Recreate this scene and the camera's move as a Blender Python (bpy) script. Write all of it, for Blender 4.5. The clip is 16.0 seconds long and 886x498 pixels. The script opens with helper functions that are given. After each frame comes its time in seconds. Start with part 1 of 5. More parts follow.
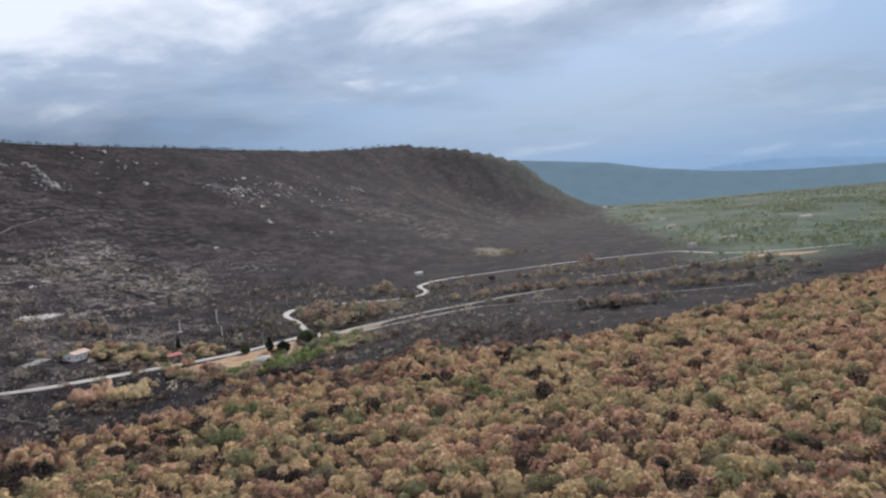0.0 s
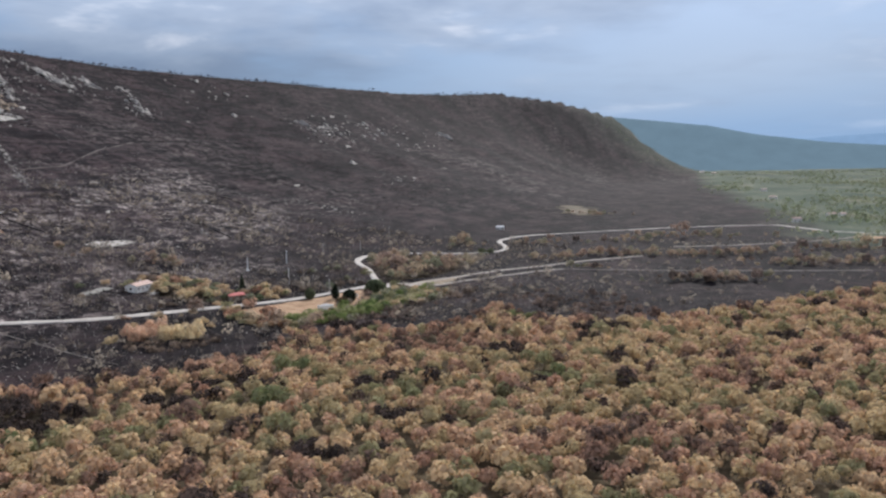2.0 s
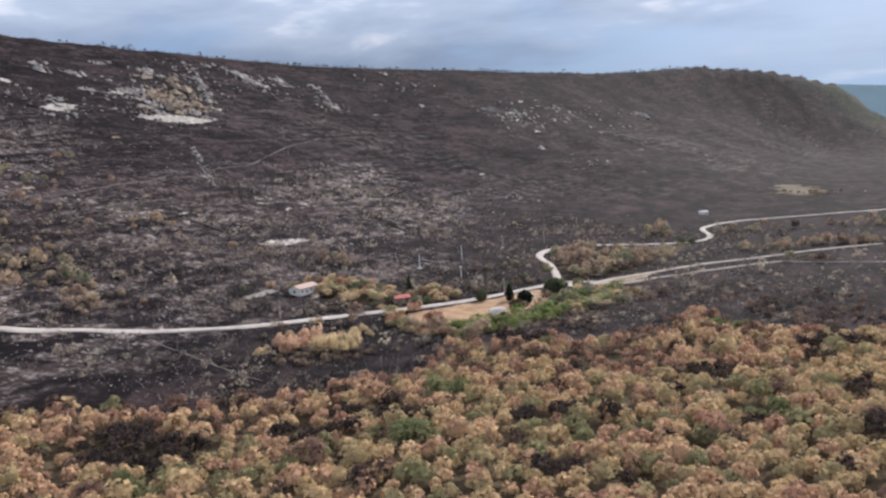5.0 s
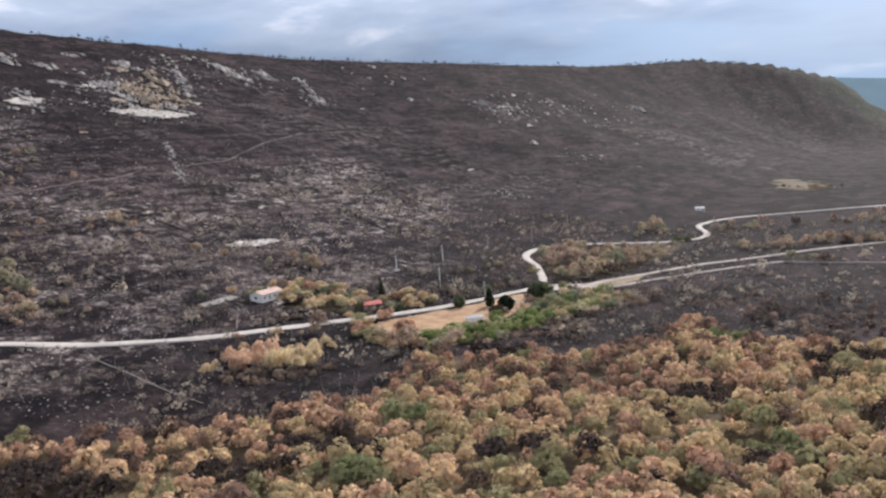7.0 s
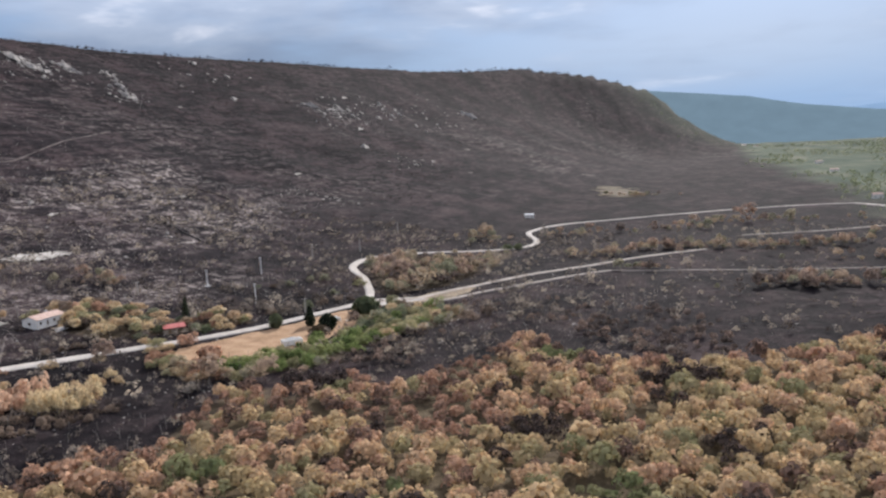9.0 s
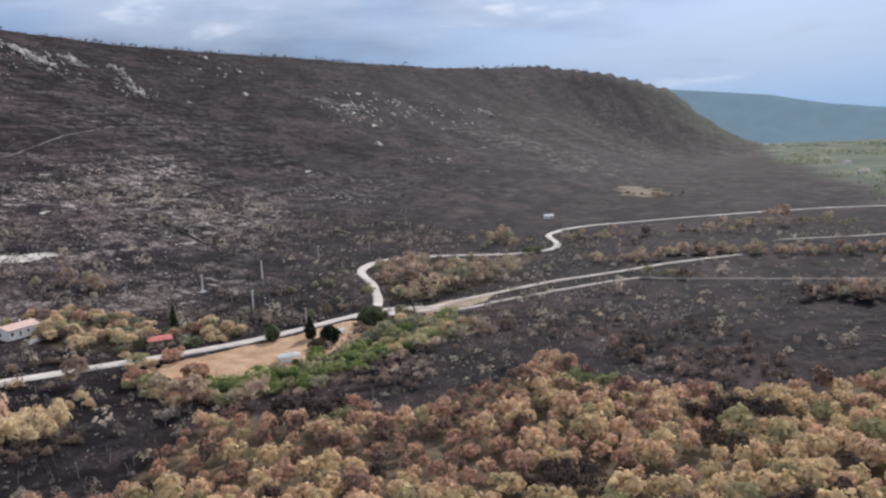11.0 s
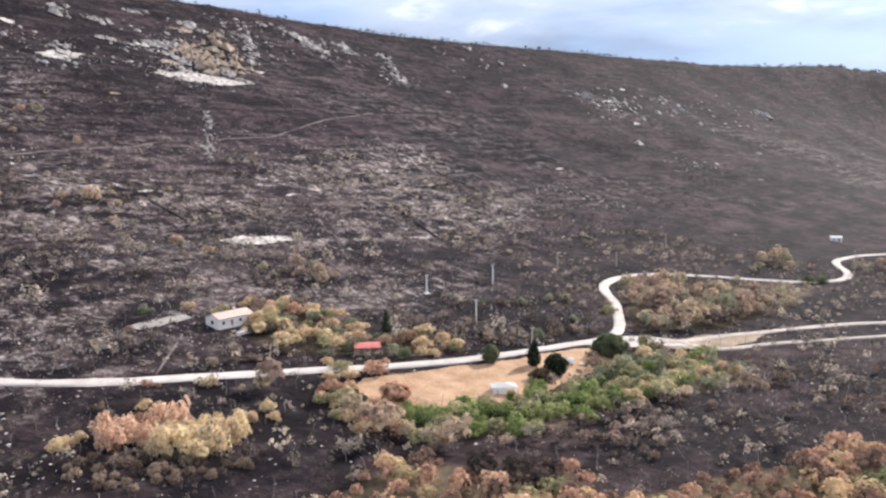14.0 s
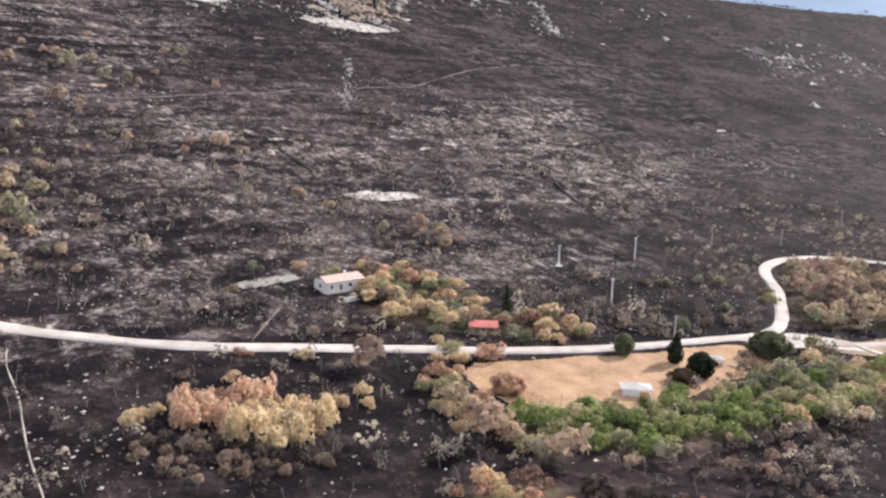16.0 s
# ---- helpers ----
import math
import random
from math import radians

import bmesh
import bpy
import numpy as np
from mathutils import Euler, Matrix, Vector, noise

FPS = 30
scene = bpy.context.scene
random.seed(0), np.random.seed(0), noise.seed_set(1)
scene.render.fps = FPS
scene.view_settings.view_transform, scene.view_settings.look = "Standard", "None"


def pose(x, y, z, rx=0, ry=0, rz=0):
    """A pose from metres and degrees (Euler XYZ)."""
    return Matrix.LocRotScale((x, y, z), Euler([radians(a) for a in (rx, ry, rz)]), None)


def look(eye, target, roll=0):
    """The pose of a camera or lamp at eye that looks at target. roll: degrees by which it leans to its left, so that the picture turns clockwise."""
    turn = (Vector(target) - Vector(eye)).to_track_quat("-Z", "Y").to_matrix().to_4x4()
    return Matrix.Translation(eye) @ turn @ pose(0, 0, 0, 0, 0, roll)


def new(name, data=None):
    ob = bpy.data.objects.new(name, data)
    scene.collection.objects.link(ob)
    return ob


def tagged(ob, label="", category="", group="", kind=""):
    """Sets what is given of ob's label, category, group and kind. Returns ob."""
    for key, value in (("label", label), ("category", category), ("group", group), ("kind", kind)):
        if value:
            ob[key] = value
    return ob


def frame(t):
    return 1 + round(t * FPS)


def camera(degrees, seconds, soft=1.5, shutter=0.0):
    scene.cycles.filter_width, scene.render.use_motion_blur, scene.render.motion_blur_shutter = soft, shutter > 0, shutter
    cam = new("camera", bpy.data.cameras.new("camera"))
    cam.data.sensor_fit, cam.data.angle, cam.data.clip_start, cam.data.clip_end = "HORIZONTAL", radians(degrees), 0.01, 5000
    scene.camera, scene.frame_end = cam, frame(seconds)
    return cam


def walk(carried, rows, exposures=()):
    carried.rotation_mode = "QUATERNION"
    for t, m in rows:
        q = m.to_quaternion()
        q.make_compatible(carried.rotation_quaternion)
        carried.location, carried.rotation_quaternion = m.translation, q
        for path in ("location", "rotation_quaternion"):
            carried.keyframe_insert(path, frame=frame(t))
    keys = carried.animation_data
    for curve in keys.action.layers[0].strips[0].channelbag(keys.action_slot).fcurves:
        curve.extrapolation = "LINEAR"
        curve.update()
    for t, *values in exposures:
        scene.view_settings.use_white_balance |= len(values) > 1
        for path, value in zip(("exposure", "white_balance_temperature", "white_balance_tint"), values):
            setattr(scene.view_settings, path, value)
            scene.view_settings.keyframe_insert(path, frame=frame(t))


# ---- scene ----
cam = camera(57.7, 16.0, soft=2.4)
PATH = [
    (0, (1.463, -0.661, 79.228), (1.478, 1.337, 79.13), -5.5),
    (0.5, (2.005, 8.851, 79.207), (1.973, 10.849, 79.108), -5.2),
    (1, (2.559, 18.403, 79.188), (2.48, 20.397, 79.058), -3.6),
    (1.5, (3.118, 28.03, 79.166), (2.953, 30.014, 78.978), -1.8),
    (2, (3.66, 37.789, 79.152), (3.461, 39.768, 78.944), -1.5),
    (2.5, (4.138, 47.639, 79.115), (3.963, 49.622, 78.917), -1.6),
    (3, (4.506, 57.54, 79.058), (4.259, 59.515, 78.861), -1.8),
    (3.5, (4.767, 67.451, 78.987), (4.348, 69.397, 78.796), -2.6),
    (4, (4.89, 77.261, 78.873), (4.296, 79.16, 78.671), -3.5),
    (6.5, (4.77, 124.939, 77.042), (4.07, 126.798, 76.814), -4.3),
    (7, (4.624, 134.225, 76.869), (3.951, 136.094, 76.639), -4.3),
    (7.5, (4.288, 143.375, 76.735), (3.709, 145.277, 76.52), -3.5),
    (8, (3.715, 152.486, 76.62), (3.273, 154.423, 76.391), -3.4),
    (8.5, (2.917, 161.585, 76.518), (2.584, 163.541, 76.269), -3.7),
    (9, (1.912, 170.745, 76.394), (1.634, 172.71, 76.147), -3.4),
    (11.5, (-4.236, 216.999, 74.879), (-4.587, 218.952, 74.631), -2.8),
    (12, (-5.816, 226.363, 74.789), (-6.264, 228.299, 74.564), -2.7),
    (12.5, (-7.672, 235.752, 74.764), (-8.304, 237.635, 74.531), -1.4),
    (13, (-9.652, 244.871, 74.757), (-10.413, 246.702, 74.493), 0.1),
    (13.5, (-11.753, 253.656, 74.739), (-12.588, 255.453, 74.469), 0.3),
    (14, (-14.114, 262.311, 74.749), (-15.015, 264.081, 74.51), -0.1),
    (14.5, (-16.822, 270.955, 74.809), (-17.848, 272.657, 74.585), 1.2),
    (15, (-19.847, 279.446, 74.882), (-20.988, 281.069, 74.629), 1.5),
    (15.5, (-23.134, 287.779, 74.976), (-24.319, 289.361, 74.669), 1.6),
    (16, (-26.6, 296.036, 75.076), (-27.793, 297.601, 74.721), 1.7),
]
EXPOSURES = [(0, -0.08, 5980, 11), (0.7, -0.2, 5980, 11), (1.3, -0.22, 5980, 12), (2.0, -0.02, 5980, 12), (2.6, -0.06, 6000, 12), (3.5, -0.12, 6060, 12), (4, -0.04, 6090, 13), (6.5, 0.3, 6240, 15), (7.2, 0.25, 6190, 14), (8, 0.18, 6190, 14), (9, 0.15, 6140, 14), (11.5, 0.15, 6040, 14), (12.5, 0.1, 6140, 15), (13.5, 0.6, 6240, 16), (14.0, 0.76, 6240, 16), (14.5, 0.42, 6240, 17), (15, 0.42, 6290, 17), (16, 0.66, 6350, 17)]
walk(cam, [(t, look(eye, target, roll)) for t, eye, target, roll in PATH], EXPOSURES)

# ---- world, sun, exposure ----
SUN_AZ, SUN_EL = 14.0, 31.0          # degrees right of +y, degrees above the horizon
sun_dir = Vector((math.sin(radians(SUN_AZ)) * math.cos(radians(SUN_EL)), math.cos(radians(SUN_AZ)) * math.cos(radians(SUN_EL)), math.sin(radians(SUN_EL))))
sun = new("sun", bpy.data.lights.new("sun", "SUN"))
sun.data.energy, sun.data.angle, sun.data.color = 4.6, radians(1.5), (1.0, 0.93, 0.82)
sun.matrix_world = look(sun_dir * 1000, (0, 0, 0))


class Nodes:
    """Short hand for node trees."""

    def __init__(self, tree):
        self.tree = tree
        tree.nodes.clear()

    def add(self, kind, links=None, **values):
        node = self.tree.nodes.new(kind)
        for key, value in values.items():
            setattr(node, key, value)
        for key, value in (links or {}).items():
            if isinstance(value, bpy.types.NodeSocket):
                self.tree.links.new(value, node.inputs[key])
            else:
                node.inputs[key].default_value = value
        return node

    def math(self, op, a, b=0.0, clamp=False):
        return self.add("ShaderNodeMath", {0: a, 1: b}, operation=op, use_clamp=clamp).outputs[0]

    def noise(self, vector, scale, detail=4.0, rough=0.55, dist=0.0):
        return self.add("ShaderNodeTexNoise", {"Vector": vector, "Scale": scale, "Detail": detail, "Roughness": rough, "Distortion": dist}).outputs["Fac"]

    def ramp(self, fac, stops):
        node = self.add("ShaderNodeValToRGB", {"Fac": fac})
        ramp = node.color_ramp
        while len(ramp.elements) < len(stops):
            ramp.elements.new(0.5)
        for element, (place, colour) in zip(ramp.elements, stops):
            element.position = place
            element.color = (*colour, 1) if len(colour) == 3 else colour
        return node.outputs["Color"]

    def step(self, value, low, high):
        return self.add("ShaderNodeMapRange", {"Value": value, "From Min": low, "From Max": high}, interpolation_type="SMOOTHSTEP").outputs[0]

    def mix(self, fac, a, b, blend="MIX"):
        return self.add("ShaderNodeMix", {0: fac, 6: a, 7: b}, data_type="RGBA", blend_type=blend).outputs[2]

    def scaled(self, vector, scale):
        return self.add("ShaderNodeMapping", {"Vector": vector, "Scale": scale}).outputs[0]


def rgb(r, g, b):
    return (r, g, b, 1.0)


def make_world():
    world = bpy.data.worlds.new("world")
    scene.world = world
    world.use_nodes = True
    n = Nodes(world.node_tree)
    sky = n.add("ShaderNodeTexSky", sky_type="NISHITA", sun_disc=False, sun_elevation=radians(SUN_EL), sun_rotation=radians(SUN_AZ), air_density=1.0, dust_density=1.5)
    way = n.add("ShaderNodeTexCoord").outputs["Generated"]
    part_of = n.add("ShaderNodeSeparateXYZ", {0: way})
    up = n.math("MAXIMUM", part_of.outputs[2], 0.0)
    flat = n.math("ADD", up, 0.13)
    # cloud sheets seen at a slant: long and thin near the horizon
    plan = n.add("ShaderNodeCombineXYZ", {0: n.math("DIVIDE", part_of.outputs[0], flat), 1: n.math("DIVIDE", part_of.outputs[1], flat), 2: 0.0}).outputs[0]
    big = n.noise(plan, 0.55, 4.0, 0.5, 0.2)
    small = n.noise(plan, 2.0, 5.0, 0.55, 0.2)
    mass = n.math("ADD", n.math("MULTIPLY", big, 0.75), n.math("MULTIPLY", small, 0.25))
    # a closed sheet overhead, open blue low down
    sheet = n.math("ADD", mass, n.math("MULTIPLY", n.step(up, 0.13, 0.27), 0.20))
    sheet = n.math("ADD", sheet, n.math("MULTIPLY", n.step(n.math("MULTIPLY", part_of.outputs[0], -1.0), 0.05, 0.5), 0.15))
    cover = n.step(sheet, 0.43, 0.63)
    cover = n.math("MULTIPLY", cover, n.math("ADD", n.math("MULTIPLY", n.step(up, 0.02, 0.17), 0.75), 0.25))
    lit = n.noise(plan, 1.1, 5.0, 0.55, 0.2)
    calm = n.math("MULTIPLY", n.step(n.math("MULTIPLY", part_of.outputs[0], -1.0), 0.0, 0.4), n.math("SUBTRACT", 1.0, n.step(up, 0.10, 0.2)))
    lit = n.math("SUBTRACT", lit, n.math("MULTIPLY", calm, 0.12))
    glow = n.math("ADD", lit, n.math("MULTIPLY", n.step(up, 0.15, 0.27), 0.13))
    tone = n.ramp(glow, [(0.38, (2.8, 3.4, 4.4)), (0.56, (4.3, 4.9, 5.8)), (0.70, (8.8, 8.8, 9.0))])
    blue = n.mix(0.86, sky.outputs[0], rgb(2.5, 3.9, 5.9))
    low = n.mix(n.step(up, 0.0, 0.12), rgb(2.8, 4.4, 6.5), blue)
    n.add("ShaderNodeOutputWorld", {0: n.add("ShaderNodeBackground", {0: n.mix(n.math("MULTIPLY", cover, 0.88), low, tone), 1: n.math("ADD", n.math("SUBTRACT", 0.101, n.math("MULTIPLY", calm, 0.027)), n.math("MULTIPLY", n.step(up, 0.085, 0.20), 0.016))}).outputs[0]})


make_world()


# ---- materials ----
def material(name, build):
    mat = bpy.data.materials.new(name)
    mat.use_nodes = True
    n = Nodes(mat.node_tree)
    n.add("ShaderNodeOutputMaterial", {0: build(n)})
    return mat


def surface(n, colour, rough=0.9, height=None, strength=0.4, distance=0.2, metal=0.0):
    values = {"Base Color": colour, "Roughness": rough, "Metallic": metal, "Specular IOR Level": 0.2}
    if height is not None:
        values["Normal"] = n.add("ShaderNodeBump", {"Height": height, "Strength": strength, "Distance": distance}).outputs[0]
    return n.add("ShaderNodeBsdfPrincipled", values).outputs[0]


def place_of(n):
    return n.add("ShaderNodeNewGeometry").outputs["Position"]


def attribute(n, name):
    return n.add("ShaderNodeAttribute", attribute_name=name, attribute_type="GEOMETRY").outputs["Fac"]


def ground_look(n):
    p = place_of(n)
    wide = n.scaled(p, (1, 1, 2.2))
    char_dark, rocky, green, dry = (attribute(n, a) for a in ("char_dark", "rocky", "green", "dry"))
    large, mid, fine = n.noise(p, 0.012, 5, 0.6), n.noise(wide, 0.075, 6, 0.66, 0.6), n.noise(wide, 0.42, 5, 0.68)
    terraces = n.noise(n.scaled(p, (0.30, 0.12, 2.0)), 0.11, 5, 0.65, 0.6)
    tone = n.math("ADD", n.math("ADD", n.math("MULTIPLY", mid, 0.35), n.math("MULTIPLY", large, 0.35)), n.math("MULTIPLY", terraces, 0.30))
    # char and ash
    soot = n.ramp(tone, [(0.41, (0.0080, 0.0064, 0.0086)), (0.5, (0.0210, 0.0153, 0.0180)), (0.60, (0.073, 0.050, 0.052))])
    ash = n.math("MULTIPLY", n.step(fine, 0.56, 0.70), n.step(mid, 0.48, 0.62))
    soot = n.mix(n.math("MULTIPLY", ash, 0.7), soot, rgb(0.17, 0.145, 0.14))
    litter = n.math("MULTIPLY", n.math("SUBTRACT", 1.0, char_dark), n.math("MULTIPLY", n.step(n.noise(p, 0.9, 5, 0.75, 1.2), 0.52, 0.68), n.step(n.noise(p, 0.05, 4, 0.6), 0.42, 0.62)))
    soot = n.mix(n.math("MULTIPLY", litter, 0.55), soot, rgb(0.125, 0.092, 0.070))
    soot = n.mix(char_dark, soot, rgb(0.58, 0.55, 0.55), "MULTIPLY")
    # bare stony slope
    heaps = n.noise(n.scaled(p, (0.7, 1.0, 1.6)), 0.17, 4, 0.6, 0.8)
    grit = n.math("ADD", n.math("ADD", n.math("MULTIPLY", fine, 0.35), n.math("MULTIPLY", n.noise(p, 1.5, 4, 0.7), 0.25)), n.math("MULTIPLY", heaps, 0.4))
    stone = n.ramp(grit, [(0.41, (0.024, 0.019, 0.020)), (0.50, (0.092, 0.071, 0.066)), (0.575, (0.56, 0.485, 0.445))])
    spread = n.math("MULTIPLY", rocky, n.step(n.math("ADD", n.math("MULTIPLY", terraces, 0.5), n.math("MULTIPLY", mid, 0.5)), 0.45, 0.57))
    colour = n.mix(spread, soot, stone)
    straw = n.ramp(n.noise(p, 0.35, 6, 0.7), [(0.35, (0.10, 0.075, 0.045)), (0.65, (0.27, 0.21, 0.125))])
    colour = n.mix(dry, colour, straw)
    leafy = n.ramp(n.noise(n.scaled(p, (1.0, 0.35, 1.0)), 0.012, 7, 0.62), [(0.38, (0.044, 0.062, 0.044)), (0.5, (0.072, 0.092, 0.062)), (0.60, (0.108, 0.120, 0.082)), (0.70, (0.17, 0.16, 0.115))])
    colour = n.mix(green, colour, leafy)
    relief = n.math("ADD", n.math("MULTIPLY", mid, 1.0), n.math("MULTIPLY", fine, 0.35))
    rise = n.add("ShaderNodeBump", {"Height": relief, "Strength": 0.9, "Distance": 2.5}).outputs[0]
    return n.add("ShaderNodeBsdfPrincipled", {"Base Color": colour, "Roughness": 0.95, "Specular IOR Level": 0.07, "Specular Tint": rgb(0.86, 0.92, 1.0), "Normal": rise}).outputs[0]


def gravel_look(base, light):
    def build(n):
        p = place_of(n)
        colour = n.ramp(n.math("ADD", n.math("MULTIPLY", n.noise(p, 0.12, 4), 0.5), n.math("MULTIPLY", n.noise(p, 1.3, 6, 0.7), 0.5)), [(0.36, base), (0.62, light)])
        return surface(n, colour, 0.95, n.noise(p, 2.0, 5), 0.4, 0.1)
    return build


def leaf_look(stops, by="tint", light=0.5, gaps=0.28):
    """Dry or live foliage; its shade differs from tree to tree and from spray to spray."""
    def build(n):
        own = attribute(n, "tint") if by == "tint" else n.add("ShaderNodeObjectInfo").outputs["Random"]
        spray = n.add("ShaderNodeNewGeometry").outputs["Random Per Island"]
        fac = n.math("ADD", n.math("MULTIPLY", own, 0.93), n.math("MULTIPLY", spray, 0.07))
        colour = n.mix(1.0, n.ramp(fac, stops), n.ramp(spray, [(0.0, (0.66, 0.65, 0.64)), (0.75, (1.10, 1.09, 1.07)), (1.0, (1.36, 1.32, 1.26))]), "MULTIPLY")
        back = n.add("ShaderNodeBsdfTranslucent", {"Color": colour}).outputs[0]
        leaf = n.add("ShaderNodeMixShader", {0: light, 1: n.add("ShaderNodeBsdfDiffuse", {"Color": colour, "Roughness": 0.6}).outputs[0], 2: back}).outputs[0]
        return n.add("ShaderNodeMixShader", {0: gaps, 1: leaf, 2: n.add("ShaderNodeBsdfTransparent").outputs[0]}).outputs[0]
    return build


def plain_look(a, b, scale=1.0, rough=0.8, bump=0.2, metal=0.0):
    def build(n):
        p = n.add("ShaderNodeTexCoord").outputs["Object"]
        worn = n.math("ADD", n.math("MULTIPLY", n.noise(p, scale, 5, 0.6), 0.6), n.math("MULTIPLY", n.noise(p, scale * 7, 5, 0.65), 0.4))
        return surface(n, n.ramp(worn, [(0.35, a), (0.65, b)]), rough, n.noise(p, scale * 9, 4), bump, 0.03, metal)
    return build


SCORCHED = [(0.0, (0.062, 0.050, 0.047)), (0.10, (0.115, 0.088, 0.079)), (0.16, (0.235, 0.160, 0.130)), (0.28, (0.520, 0.325, 0.235)), (0.42, (0.650, 0.445, 0.305)), (0.56, (0.710, 0.535, 0.335)), (0.68, (0.600, 0.475, 0.280)), (0.80, (0.400, 0.350, 0.205)), (0.90, (0.270, 0.275, 0.150)), (1.0, (0.165, 0.210, 0.095))]
COPSES = [(0.0, (0.060, 0.048, 0.044)), (0.14, (0.210, 0.165, 0.145)), (0.32, (0.460, 0.335, 0.265)), (0.5, (0.560, 0.450, 0.320)), (0.66, (0.400, 0.370, 0.265)), (0.82, (0.250, 0.255, 0.175)), (1.0, (0.150, 0.185, 0.105))]
GREENS = [(0.0, (0.105, 0.150, 0.055)), (0.5, (0.240, 0.300, 0.115)), (1.0, (0.410, 0.430, 0.210))]
SAGES = [(0.0, (0.150, 0.170, 0.115)), (0.5, (0.270, 0.285, 0.195)), (1.0, (0.420, 0.410, 0.290))]
PEACHES = [(0.0, (0.600, 0.410, 0.300)), (1.0, (0.840, 0.620, 0.460))]
STRAWS = [(0.0, (0.640, 0.510, 0.330)), (1.0, (0.850, 0.720, 0.480))]
GREYS = [(0.0, (0.135, 0.104, 0.084)), (0.5, (0.300, 0.232, 0.185)), (1.0, (0.455, 0.362, 0.290))]
TANS = [(0.0, (0.480, 0.345, 0.235)), (0.5, (0.680, 0.530, 0.350)), (1.0, (0.740, 0.620, 0.410))]
RUSTS = [(0.0, (0.320, 0.200, 0.145)), (0.5, (0.560, 0.365, 0.260)), (1.0, (0.660, 0.450, 0.330))]
OLIVES = [(0.0, (0.270, 0.265, 0.155)), (0.5, (0.430, 0.405, 0.240)), (1.0, (0.560, 0.500, 0.315))]
CHARS = [(0.0, (0.026, 0.021, 0.022)), (0.5, (0.060, 0.047, 0.046)), (1.0, (0.125, 0.098, 0.090))]
ASHES = [(0.0, (0.070, 0.058, 0.054)), (0.35, (0.230, 0.195, 0.170)), (0.7, (0.430, 0.375, 0.315)), (1.0, (0.620, 0.540, 0.430))]
DARKS = [(0.0, (0.034, 0.045, 0.032)), (1.0, (0.078, 0.092, 0.058))]

M = dict(
    ground=material("burnt_ground", ground_look),
    road=material("pale_gravel", gravel_look((0.32, 0.285, 0.25), (0.52, 0.475, 0.43))),
    pale_track=material("pale_track", gravel_look((0.25, 0.215, 0.18), (0.46, 0.405, 0.355))),
    track=material("stony_track", gravel_look((0.22, 0.19, 0.16), (0.42, 0.37, 0.32))),
    lot=material("ochre_earth", gravel_look((0.20, 0.115, 0.062), (0.43, 0.285, 0.175))),
    scree=material("pale_limestone", gravel_look((0.20, 0.18, 0.16), (0.54, 0.50, 0.45))),
    woodland=material("scorched_leaves", leaf_look(SCORCHED, light=0.34, gaps=0.2)),
    copse=material("faded_leaves", leaf_look(COPSES, light=0.36, gaps=0.22)),
    ashes=material("ashy_twigs", leaf_look(ASHES, light=0.45, gaps=0.2)),
    chars=material("charred_twigs", leaf_look(CHARS, light=0.2, gaps=0.15)),
    far_green=material("far_leaves", leaf_look([(0.0, (0.15, 0.185, 0.115)), (0.5, (0.23, 0.26, 0.165)), (1.0, (0.36, 0.35, 0.24))], light=0.5, gaps=0.2)),
    verge=material("tan_verge", gravel_look((0.12, 0.092, 0.062), (0.33, 0.255, 0.175))),
    rock=material("limestone_rubble", plain_look((0.10, 0.088, 0.080), (0.42, 0.385, 0.35), 0.25)),
    bark=material("bark", plain_look((0.045, 0.036, 0.030), (0.10, 0.082, 0.068), 2.0)),
)
for key, stops in (("tan", TANS), ("rust", RUSTS), ("olive", OLIVES), ("green", GREENS), ("sage", SAGES), ("peach", PEACHES), ("straw", STRAWS), ("grey", GREYS), ("char", CHARS), ("dark", DARKS), ("shade", [(0.0, (0.11, 0.135, 0.08)), (1.0, (0.22, 0.24, 0.145))]), ("umber", [(0.0, (0.10, 0.075, 0.05)), (1.0, (0.16, 0.12, 0.08))])):
    M[key] = material(key + "_leaves", leaf_look(stops, "object", gaps=0.14 if key in ("dark", "char", "shade", "umber") else 0.28))


# ---- the lie of the land ----
CREST = [(-1000, -200, 300), (-890, 500, 285), (-805, 889, 266), (-690, 1330, 256), (-480, 1850, 265), (-257, 2350, 279), (-60, 2800, 313), (150, 3100, 301), (300, 3300, 272), (400, 3420, 249), (448, 3470, 168), (500, 3510, 122), (570, 3550, 72), (720, 3600, 30)]


def smooth(low, high, v):
    t = np.clip((np.asarray(v, float) - low) / (high - low), 0, 1)
    return t * t * (3 - 2 * t)


def lattice(x, y, seed):
    h = np.sin(x * 127.1 + y * 311.7 + seed * 74.7) * 43758.5453
    return h - np.floor(h)


def rough(x, y, size, seed=0, octaves=4):
    """Smooth random relief between about -1 and 1, its largest waves size metres long."""
    total, gain = 0.0, 0.55
    for k in range(octaves):
        u, v = x / size * 2 ** k + 17.3 * k, y / size * 2 ** k + 9.1 * k
        i, j = np.floor(u), np.floor(v)
        f, g = u - i, v - j
        f, g = f * f * (3 - 2 * f), g * g * (3 - 2 * g)
        a = lattice(i, j, seed) * (1 - f) + lattice(i + 1, j, seed) * f
        b = lattice(i, j + 1, seed) * (1 - f) + lattice(i + 1, j + 1, seed) * f
        total = total + gain * (a * (1 - g) + b * g - 0.5) * 2
        gain *= 0.5
    return total


